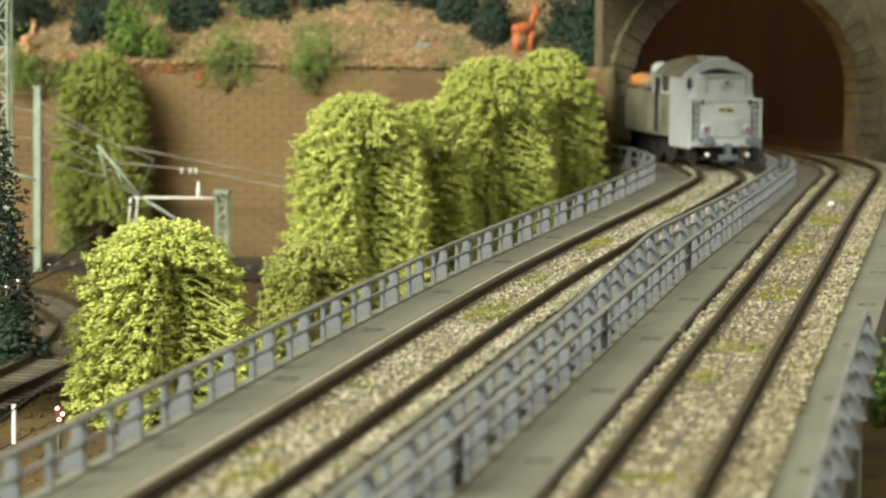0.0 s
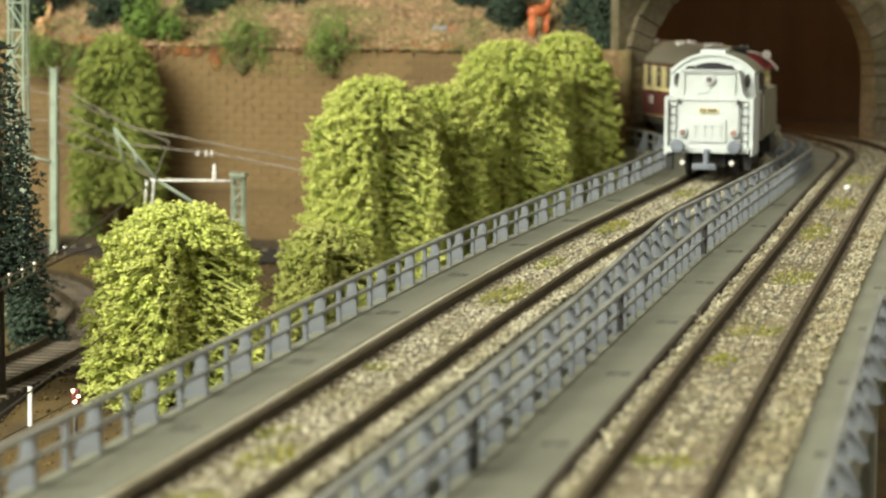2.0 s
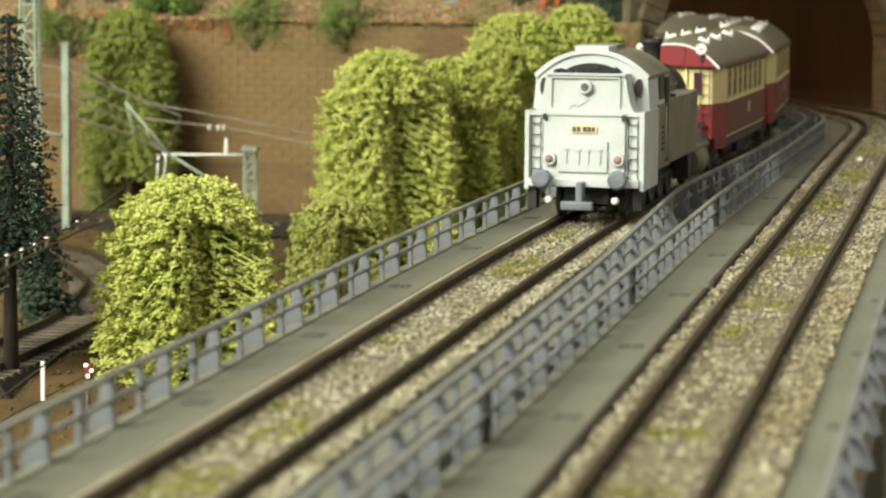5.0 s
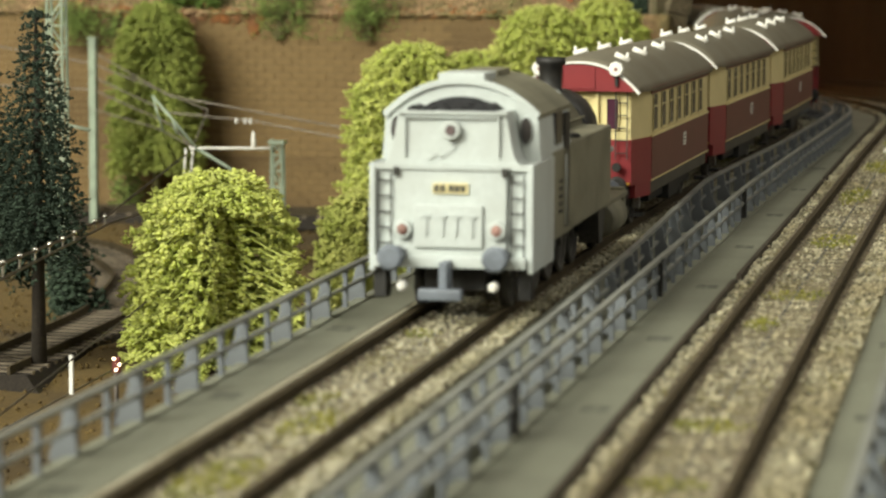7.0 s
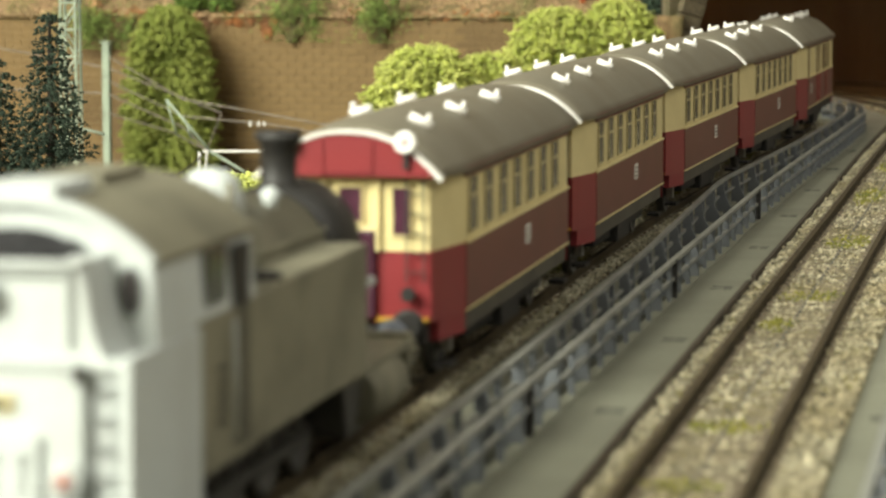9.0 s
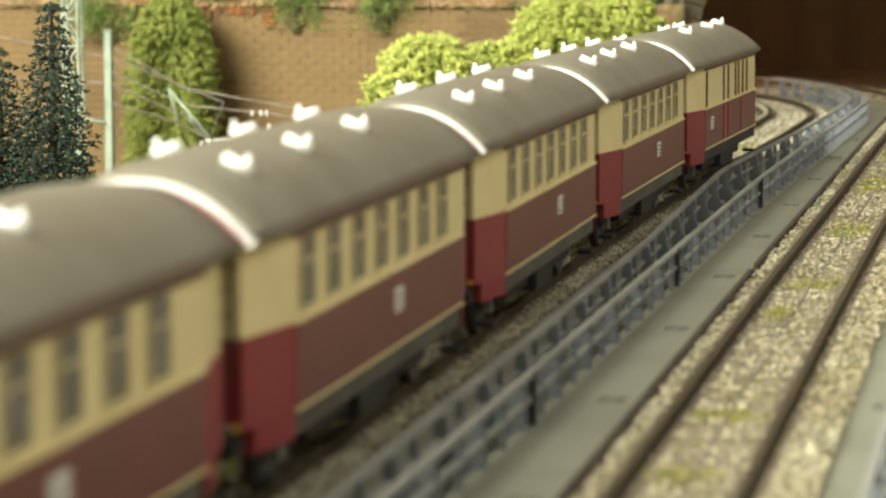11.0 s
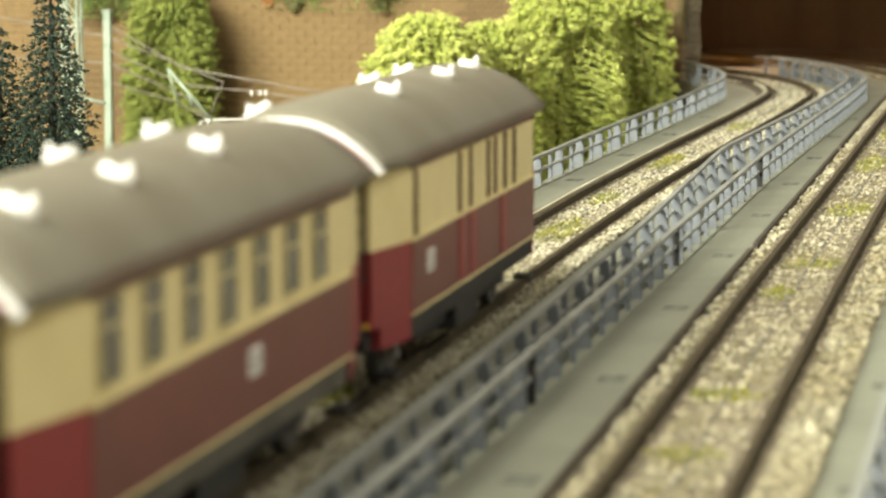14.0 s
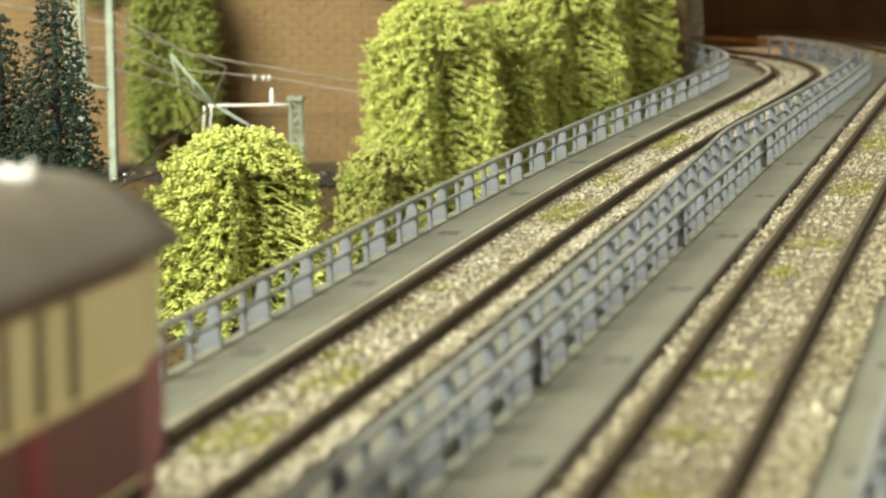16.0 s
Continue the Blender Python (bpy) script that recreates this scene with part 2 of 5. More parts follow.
M["yellow"] = stuff("yellow_step", (0.60, 0.36, 0.04), 0.5, 0.1, 900, 90, 0)
M["scatter"] = stuff("hill_scatter", (0.36, 0.24, 0.13), 0.95, 0.3, 900, 40, 0.3, second=(0.20, 0.19, 0.07), island=0.5)
M["axle_metal"] = stuff("worn_axle_metal", (0.34, 0.33, 0.30), 0.35, 0.35, 1500, 300, 0.3, metal=0.5)
M["rock"] = stuff("rough_brown_plaster", (0.20, 0.125, 0.058), 0.9, 0.4, 350, 70, 1.0, second=(0.105, 0.095, 0.035), blotch=(0.42, 0.66))
M["slot"] = stuff("dark_slot", (0.05, 0.05, 0.05), 0.6, 0.2, 900, 90, 0)
M["hall"] = stuff("hall_paint", (0.35, 0.32, 0.28), 0.9, 0.05, 8, 2, 0)

for k in ("leaf", "leaf_dim", "leaf_old", "leafy", "grass"):
    leafy(M[k], 0.45)

# ---- the two lines in plan ----
def smooth_line(knots, radius, sweep_deg, step=0.005, run_on=0.0):
    """Plan points through (y, x) knots, then an arc to the left."""
    ky, kx = zip(*knots)
    ys = np.arange(ky[0], ky[-1], step)
    xs = np.interp(ys, ky, kx)
    k = np.hanning(31)
    k /= k.sum()
    xs = np.convolve(np.pad(xs, 15, mode="edge"), k, "valid")
    pts = list(zip(xs, ys))
    x0, y0 = kx[-1], ky[-1]
    for i in range(int(math.radians(sweep_deg) * radius / step)):
        a = i * step / radius
        pts.append((x0 - radius + radius * math.cos(a), y0 + radius * math.sin(a)))
    (ax, ay), (bx, by) = pts[-2:]
    pts += [(bx + (bx - ax) * i, by + (by - ay) * i) for i in range(1, int(run_on / step))]
    return [(float(a), float(b)) for a, b in pts]


LEFT = smooth_line(((-1.1, 0.0), (0.35, 0.0), (0.5, -0.0015), (0.66, -0.0036), (0.78, -0.0038), (0.88, -0.002), (0.98, 0.0005), (1.08, 0.0035), (1.16, 0.0047), (1.205, 0.005)), 0.36, 60, run_on=0.75)
RIGHT = smooth_line(((-0.6, 0.0680), (0.37, 0.064), (0.49, 0.0627), (0.6, 0.0616), (0.72, 0.0609), (0.85, 0.0603), (0.97, 0.0595), (1.09, 0.0589), (1.27, 0.0590)), 0.44, 60, run_on=0.1)
FENCE_A = smooth_line(((-0.35, 0.0275), (0.3, 0.0270), (0.5, 0.0255), (0.64, 0.0235), (0.78, 0.0195), (0.86, 0.0172), (0.91, 0.0195), (0.99, 0.023), (1.07, 0.0262), (1.16, 0.028), (1.205, 0.0285)), 0.3835, 60, 0.003)
FENCE_B = smooth_line(((-0.35, 0.0335), (0.4, 0.0328), (0.56, 0.0320), (0.65, 0.0316), (0.83, 0.031), (0.95, 0.0325), (1.1, 0.035), (1.205, 0.036)), 0.391, 60, 0.003)


def offset(path, o):
    out = []
    for i, (x, y) in enumerate(path):
        a, b = path[max(i - 1, 0)], path[min(i + 1, len(path) - 1)]
        h = math.hypot(b[0] - a[0], b[1] - a[1])
        out.append((x + (b[1] - a[1]) / h * o, y - (b[0] - a[0]) / h * o))
    return out


class Line:
    """A plan path by its length, counted from where y = 0."""

    def __init__(self, pts):
        self.p = np.array(pts)
        d = np.hypot(*np.diff(self.p, axis=0).T)
        self.s = np.concatenate([[0], np.cumsum(d)])
        k = int(np.argmin(np.abs(self.p[:, 1])))
        self.s -= self.s[k] - self.p[k, 1]

    def at(self, s):
        return float(np.interp(s, self.s, self.p[:, 0])), float(np.interp(s, self.s, self.p[:, 1]))

    def stand(self, s, z=0.0):
        a, b = self.at(s - 0.002), self.at(s + 0.002)
        x, y = self.at(s)
        return pose(x, y, z, 0, 0, math.degrees(math.atan2(b[1] - a[1], b[0] - a[0])) - 90)


LINE_L, LINE_R = Line(LEFT), Line(RIGHT)

# ---- the hall around the layout ----
def hall():
    bm = box(bm_new(), -3.0, 3.0, -2.6, 3.4, -1.06, -1.0)
    tagged(part("floor", bm, M["hall"]), "grey floor of the exhibition hall", "floor", kind="structure")
    for nm, b in (("wall_north", (-3.0, 3.0, 3.4, 3.5)), ("wall_south", (-3.0, 3.0, -2.7, -2.6)), ("wall_west", (-3.1, -3.0, -2.7, 3.5)), ("wall_east", (3.0, 3.1, -2.7, 3.5))):
        tagged(part(nm, box(bm_new(), *b, -1.0, 2.5), M["hall"]), "plain painted hall wall", "wall", kind="structure")
    tagged(part("ceiling", box(bm_new(), -3.1, 3.1, -2.7, 3.5, 2.5, 2.6), M["hall"]), "plain hall ceiling", "ceiling", kind="structure")


# ---- ground, wall, hill and tunnel ----
VALLEY = -0.057
WALL_Y = 1.385
WALL_TOP = 0.039


def bumpy(x, y, s, a):
    return a * noise.noise(Vector((x * s, y * s, 0.3)))


def sheet(name, x0, x1, y0, y1, nx, ny, height, material, label, category):
    bm = bm_new()
    g = [[bm.verts.new((x0 + (x1 - x0) * i / nx, y0 + (y1 - y0) * j / ny, height(x0 + (x1 - x0) * i / nx, y0 + (y1 - y0) * j / ny))) for i in range(nx + 1)] for j in range(ny + 1)]
    for j in range(ny):
        for i in range(nx):
            bm.faces.new((g[j][i], g[j][i + 1], g[j + 1][i + 1], g[j + 1][i])).smooth = True
    return tagged(part(name, bm, material), label, category, kind="structure")


def valley_height(x, y):
    return VALLEY + bumpy(x, y, 14, 0.006) + bumpy(x, y, 60, 0.0015)


def ground():
    sheet("ground", -1.3, 0.9, -1.2, 2.3, 170, 200, valley_height, M["valley"], "ochre-brown grass scatter of the model valley floor", "ground")
    box_bm = box(bm_new(), -1.3, 0.9, -1.2, 2.3, -0.16, -0.075)
    base = tagged(part("layout_base", box_bm, M["hall"]), "board under the model landscape", "base board", kind="structure")
    for x in (-1.22, -0.2, 0.82):
        for y in (-1.12, 0.55, 2.22):
            part("leg", box(bm_new(), x - 0.03, x + 0.03, y - 0.03, y + 0.03, -1.0, -0.16), M["hall"], base)


def hill_height(x, y):
    z = WALL_TOP + 0.0005 + max(0.0, y - WALL_Y) * 0.47 + 0.03 * max(0.0, (x + 0.12)) * (1 if x < 0.2 else 1)
    k = min(max((y - WALL_Y) / 0.02, 0.0), 1.0)
    return z + k * (bumpy(x, y, 18, 0.005) + bumpy(x, y, 90, 0.0018))


def hill():
    def scatter(name, count, x0, x1, y0, y1, height, lo, hi, material, label, seed):
        rng = np.random.default_rng(seed)
        xs, ys = rng.uniform(x0, x1, count), y0 + (y1 - y0) * rng.random(count) ** 1.4
        pts = [(x, y, height(x, y) + 0.0003) for x, y in zip(xs.tolist(), ys.tolist())]
        tagged(crumbs(name, pts, rng.uniform(lo, hi, count), M[material], None, seed), label, "scatter", kind="stuff")

    scatter("hill_scatter", 16000, -0.40, -0.064, WALL_Y - 0.003, 1.52, hill_height, 0.0005, 0.0014, "scatter", "tan and olive scatter on the dry hillside", 71)
    scatter("valley_scatter", 14000, -0.42, -0.05, 0.6, 1.38, valley_height, 0.0004, 0.0011, "valley", "brown turf scatter on the valley floor", 72)
    sheet("hillside", -0.9, -0.062, WALL_Y + 0.001, 2.3, 150, 100, hill_height, M["hill"], "dry tan hillside of scatter above the brick wall", "hillside")


def arch_outline(cx, half, spring, foot, n=24):
    """Points of an arched opening from the left foot over the crown to the right foot."""
    pts = [(cx - half, foot)]
    pts += [(cx - half * math.cos(math.pi * i / n), spring + half * math.sin(math.pi * i / n)) for i in range(n + 1)]
    return pts + [(cx + half, foot)]


# the portal stands askew: its own x runs along its face, from the left foot to the right one
PORTAL = pose(0.000, 1.4150, 0, 0, 0, 45)
PORTAL_HALF, SPRING, RISE = 0.0715, 0.028, 0.056


def arch_point(r, a):
    """A point of the arch at an angle, r metres outside the opening."""
    return (PORTAL_HALF + r) * math.cos(a), SPRING + (RISE + r) * math.sin(a)


def portal():
    th = holder("tunnel_portal", "brown stone tunnel portal with a round arch", "tunnel portal", kind="structure")
    bm = bm_new()
    n = 40
    last = None
    for y in (0.003, 0.009):
        inner = [(PORTAL_HALF + 0.011, -0.08)] + [arch_point(0.011, math.pi * i / n) for i in range(n + 1)] + [(-PORTAL_HALF - 0.011, -0.08)]
        outer = [(0.42, -0.08)] + [(0.42 - (0.42 + 0.086) * min(max((i / n - 0.2) / 0.6, 0), 1), 0.16 if 0.2 <= i / n <= 0.8 else max(SPRING, 0.16 * min(i / n, 1 - i / n) / 0.2)) for i in range(n + 1)] + [(-0.086, -0.08)]
        vi = [bm.verts.new((x, y, z)) for x, z in inner]
        vo = [bm.verts.new((x, y, z)) for x, z in outer]
        for i in range(len(vi) - 1):
            bm.faces.new((vi[i], vi[i + 1], vo[i + 1], vo[i]))
            if last:
                bm.faces.new((vi[i], vi[i + 1], last[0][i + 1], last[0][i]))
                bm.faces.new((vo[i], vo[i + 1], last[1][i + 1], last[1][i]))
        last = (vi, vo)
    part("face_wall", bm, M["portal"], th, m=PORTAL)
    n = 28
    for i in range(n):
        a0, a1 = math.pi * (i + 0.04) / n, math.pi * (i + 0.96) / n
        o = [arch_point(r, a) for r, a in ((0, a0), (0.0125, a0), (0.0125, a1), (0, a1))]
        part("stone", prism(bm_new(), o, "y", -0.0008 * (i % 2), 0.010), M["portal"], th, m=PORTAL)
    for side in (-1, 1):
        for j in range(12):
            z0, z1 = SPRING - 0.0068 * j - 0.0003, SPRING - 0.0068 * (j + 1)
            x0 = side * PORTAL_HALF
            x1 = x0 + side * (0.0125 if j % 2 else 0.0138)
            part("stone", box(bm_new(), min(x0, x1), max(x0, x1), -0.0006 * (j % 3), 0.010, z1, z0), M["portal"], th, m=PORTAL)
    part("back_panel", box(bm_new(), -1.0, 0.40, 2.0, 2.02, -0.09, 0.2), M["cave"], th, "dark brown panelled back wall of the tunnel")
    part("ledge", box(bm_new(), -1.0, 0.40, 1.972, 2.0, -0.09, -0.0185), M["cave"], th, "brown ledge along the tunnel wall")
    part("side_panel", box(bm_new(), 0.30, 0.32, 1.75, 2.02, -0.09, 0.2), M["cave"], th)
    part("side_panel", box(bm_new(), -1.02, -1.0, 1.39, 2.02, -0.09, 0.2), M["cave"], th)
    roof = prism(bm_new(), [(-1.0, 1.50), (-0.14, 1.50), (0.30, 1.75), (0.32, 2.02), (-1.0, 2.02)], "z", 0.16, 0.18)
    part("roof_panel", roof, M["cave"], th)


def shade_overhang():
    """An unseen rock slab added over the tunnel mouth to keep light off it."""
    bm = bm_new()
    nx, ny = 14, 34
    grids = []
    for low in (True, False):
        g = []
        for j in range(ny + 1):
            row = []
            for i in range(nx + 1):
                u, v = i / nx, j / ny
                x = -0.076 + 0.074 * u + 0.006 * noise.noise(Vector((v * 7, 3.1, 0)))
                y = 1.105 + 0.28 * v + (1 - v) * 0.012 * noise.noise(Vector((u * 9, 7.7, 0))) + 0.06 * u * v
                edge = min(u, v, 1 - u, 1 - v) * 8
                z = 0.094 + 0.004 * noise.noise(Vector((x * 60, y * 60, 0))) if low else 0.098 + 0.040 * min(edge, 1.0) ** 0.6 + 0.008 * noise.noise(Vector((x * 40, y * 40, 5)))
                row.append(bm.verts.new((x, y, z)))
            g.append(row)
        grids.append(g)
        for a, b in zip(g, g[1:]):
            for i in range(nx):
                bm.faces.new((a[i], a[i + 1], b[i + 1], b[i])).smooth = True
    lo, hi = grids
    rim = [[r[0] for r in g] + g[-1][1:] + [r[-1] for r in g[-2::-1]] + g[0][-2:0:-1] for g in (lo, hi)]
    for i in range(len(rim[0])):
        k = (i + 1) % len(rim[0])
        bm.faces.new((rim[0][i], rim[0][k], rim[1][k], rim[1][i]))
    tagged(part("rock_overhang", bm, M["rock"]), "unseen rough brown rock added above the tunnel mouth to shade it", "rock", kind="structure")


def wall():
    th = holder("retaining_wall", "brown brick retaining wall below the hillside", "wall", kind="structure")
    part("core", box(bm_new(), -0.9, -0.062, WALL_Y, WALL_Y + 0.012, VALLEY - 0.01, WALL_TOP), M["wall_core"], th)
    # a rough pier of plaster beside the portal
    bm = bm_new()
    rows, cols = 44, 40
    rings = []
    for k in range(rows + 1):
        z = VALLEY - 0.01 + (0.0415 - VALLEY + 0.01) * k / rows
        ring = []
        for c in range(cols):
            a = TAU * c / cols
            w = 1.0 + 0.20 * noise.noise(Vector((math.cos(a) * 2, math.sin(a) * 2, z * 120))) + 0.10 * noise.noise(Vector((math.cos(a) * 6, math.sin(a) * 6, z * 400)))
            f = max(abs(math.cos(a)), abs(math.sin(a))) ** -0.8
            ring.append(bm.verts.new((-0.0640 + 0.0080 * w * f * math.cos(a), 1.366 + 0.013 * w * f * math.sin(a), z)))
        rings.append(ring)
    for u, v in zip(rings, rings[1:]):
        for c in range(cols):
            bm.faces.new((u[c], u[(c + 1) % cols], v[(c + 1) % cols], v[c])).smooth = True
    bm.faces.new(rings[-1])
    part("pier", bm, M["rock"], th, "rough brown corner pier beside the tunnel")
    bl, bh = 0.0088, 0.0034
    rng = random.Random(4)
    meshes = []
    for k in range(4):
        meshes.append(mesh_of("brick", box(bm_new(), 0.00020, bl - 0.00020, -0.00030 - 0.00006 * k, 0.001, 0.00020, bh - 0.00020), M["wall"]))
    rows = int((WALL_TOP - VALLEY) / bh)
    near, rest = [], []
    for r in range(rows):
        x = -0.46 - (bl / 2 if r % 2 else 0)
        while x < -0.085:
            near.append((x, VALLEY + r * bh))
            x += bl
    # single bricks where the wall shows best, the others joined
    bm = bm_new()
    for i, (x, z) in enumerate(near):
        if -0.285 < x < -0.17 and z > -0.030:
            share("brick", rng.choice(meshes), th, pose(x, WALL_Y, z))
        else:
            d = -0.0003 - 0.0002 * rng.random()
            box(bm, x + 0.00020, x + bl - 0.00020, WALL_Y + d, WALL_Y + 0.001, z + 0.00020, z + bh - 0.00020)
    tagged(part("brickwork", bm, M["wall"], th), kind="stuff")
    rng = random.Random(8)
    pts, sizes = [], []
    for x0, x1, z0, n in ((-0.300, -0.258, 0.0375, 420), (-0.2965, -0.2930, 0.033, 60), (-0.2655, -0.2610, 0.0315, 110), (-0.2240, -0.2130, 0.0385, 90), (-0.35, -0.31, 0.0390, 120), (-0.195, -0.12, 0.0395, 120)):
        for i in range(n):
            pts.append((rng.uniform(x0, x1), WALL_Y - 0.0006 - 0.001 * rng.random(), z0 + rng.gauss(0.001, 0.0016)))
            sizes.append(rng.uniform(0.0005, 0.0012))
    tagged(crumbs("earth_crumbs", pts, sizes, M["rim"], th, 8, "orange earth crumbs on the wall"), kind="stuff")
    pts = [(rng.uniform(-0.45, -0.066), WALL_Y - 0.0015 + 0.006 * rng.random(), WALL_TOP + rng.gauss(0.0004, 0.0009)) for i in range(3200)]
    tagged(crumbs("edge_crumbs", pts, [rng.uniform(0.0006, 0.0014) for p in pts], M["scatter"], th, 9, "tan crumbs along the wall top"), kind="stuff")


# ---- decks ----
Z_DECK = -0.003


def deck(name, label, centre, left, right, kerb_l, kerb_r, gap_y):
    th = holder(name, label, "bridge deck", kind="structure")
    slab = bm_new()
    # slab between the two edge lines
    n = min(len(left), len(right))
    prev = None
    for (xl, yl), (xr, yr) in zip(left[:n], right[:n]):
        ring = [slab.verts.new(p) for p in ((xl, yl, Z_DECK), (xr, yr, Z_DECK), (xr, yr, Z_DECK - 0.009), (xl, yl, Z_DECK - 0.009))]
        if prev:
            for a in range(4):
                slab.faces.new((prev[a], prev[(a + 1) % 4], ring[(a + 1) % 4], ring[a]))
        prev = ring
    part("slab", slab, M["deck"], th)
    o = [(kerb_l - 0.0007, -0.0035), (kerb_l - 0.0005, -0.0008), (kerb_l + 0.0005, -0.0008), (kerb_l + 0.0007, -0.0035)]
    line = [p for p in centre if p[1] < 1.32 and p[0] > -0.2]
    for lo, hi in ((-0.2, gap_y - 0.002), (gap_y + 0.0015, 0.95), (0.953, 2.0)):
        seg = [p for p in line if lo <= p[1] <= hi]
        part("kerb", sweep(bm_new(), seg, o), M["kerb"], th, "dark brown kerb strip")
    bed = [(kerb_l + 0.001, -0.0030), (kerb_l + 0.002, -0.0018), (-0.0075, -0.0022), (0.0075, -0.0022), (kerb_r - 0.002, -0.0018), (kerb_r - 0.001, -0.0030), (kerb_r - 0.001, -0.0034), (kerb_l + 0.001, -0.0034)]
    strip = [(kerb_l + 0.0007, -0.0034), (kerb_l + 0.0008, -0.0006), (kerb_l + 0.0014, 0.0001), (-0.0101, 0.0), (-0.0097, -0.0034)]
    if kerb_l > -0.013:
        part("ballast_edge", sweep(bm_new(), [p for p in centre if 0.2 < p[1] < 1.3], strip), M["stones"], th, "pale strip of glued ballast beside the rail")
    part("ballast_bed", sweep(bm_new(), centre, bed), M["bed"], th, "pale tan ballast bed with moss")
    return th


def track(name, line, length):
    th = holder(name, "model railway track with brown rails and plastic sleepers", "track")
    pts = [p for p, s in zip(line.p.tolist(), line.s) if -0.15 < s < length]
    prof = [(-0.0010, -0.0026), (-0.0010, -0.0022), (-0.0003, -0.0019), (-0.0003, -0.0009), (-0.0006, -0.0006), (-0.0006, 0.0), (0.0006, 0.0), (0.0006, -0.0006), (0.0003, -0.0009), (0.0003, -0.0019), (0.0010, -0.0022), (0.0010, -0.0026)]
    for o in (-0.0087, 0.0087):
        part("rail", sweep(bm_new(), offset(pts, o), prof), M["rail"], th)
    me = mesh_of("sleeper", box(bm_new(), -0.0145, 0.0145, -0.0013, 0.0013, -0.0040, -0.0021, 0.0002), M["sleeper"])
    st = mesh_of("stud", box(bm_new(), -0.0003, 0.0003, -0.0006, 0.0006, -0.0025, -0.0015, 0.0002), M["stud"])
    bolt_bm = bm_new()
    for o in (-0.0106, -0.0068, 0.0068, 0.0106):
        box(bolt_bm, o - 0.0005, o + 0.0005, -0.0007, 0.0007, -0.0024, -0.0014)
    bolts = mesh_of("chair_bolts", bolt_bm, M["sleeper"])
    s = 0.22
    while s < min(length, 1.45):
        sl = share("sleeper", me, th, line.stand(s))
        share("chair", bolts, sl, Matrix.Identity(4))
        share("stud", st, th, line.stand(s))
        s += 0.0069
    return th


def stone_cloud(name, line, lo, hi, half_l, half_r, count, size, material, label, patches=None, seed=2, z=-0.0020, cover=0.22):
    """Thousands of loose stones joined into one mesh."""
    rng = np.random.default_rng(seed)
    s = lo + (hi - lo) * rng.random(count) ** 1.25
    o = rng.uniform(half_l, half_r, count)
    if patches:
        keep = np.zeros(count, bool)
        for ps, po, rs, ro in patches:
            d = ((s - ps) / rs) ** 2 + ((o - po) / ro) ** 2
            keep |= d < 0.5 + 0.6 * rng.random(count)
        s, o = s[keep], o[keep]
    off_sleeper = np.abs((s - 0.22 + 0.00345) % 0.0069 - 0.00345) > 0.0015
    keep = (np.abs(np.abs(o) - 0.0087) > 0.0009) & (off_sleeper | (np.abs(o) > 0.0115) | (rng.random(len(s)) < (1.0 if patches else cover)))
    s, o = s[keep], o[keep]
    n = len(s)
    x, y = np.interp(s, line.s, line.p[:, 0]), np.interp(s, line.s, line.p[:, 1])
    x2, y2 = np.interp(s + 0.003, line.s, line.p[:, 0]), np.interp(s + 0.003, line.s, line.p[:, 1])
    h = np.hypot(x2 - x, y2 - y)
    cx, cy = x + (y2 - y) / h * o, y - (x2 - x) / h * o
    base = np.array([(1, 0, 0), (-1, 0, 0), (0, 1, 0), (0, -1, 0), (0, 0, 1), (0, 0, -1)], float)
    r = size * rng.uniform(0.45, 1.15, n)
    v = base[None] * rng.uniform(0.6, 1.2, (n, 6, 1)) * r[:, None, None]
    a = rng.uniform(0, TAU, n)
    ca, sa = np.cos(a)[:, None], np.sin(a)[:, None]
    vx, vy = v[:, :, 0] * ca - v[:, :, 1] * sa + v[:, :, 2] * 0.3, v[:, :, 0] * sa + v[:, :, 1] * ca
    zz = z + rng.uniform(-0.0005, 0.0004, n) + np.where(np.abs(o) > 0.0112, 0.0005, 0.0)
    co = np.stack([vx + cx[:, None], vy + cy[:, None], v[:, :, 2] * 0.8 + zz[:, None]], -1).reshape(-1, 3)
    tri = np.array([(0, 2, 4), (2, 1, 4), (1, 3, 4), (3, 0, 4), (2, 0, 5), (1, 2, 5), (3, 1, 5), (0, 3, 5)])
    faces = (tri[None] + 6 * np.arange(n)[:, None, None]).reshape(-1, 3)
    me = bpy.data.meshes.new(name)
    me.from_pydata(co.tolist(), [], faces.tolist())
    me.materials.append(material)
    return tagged(new(name, me), label, "ballast", kind="stuff")


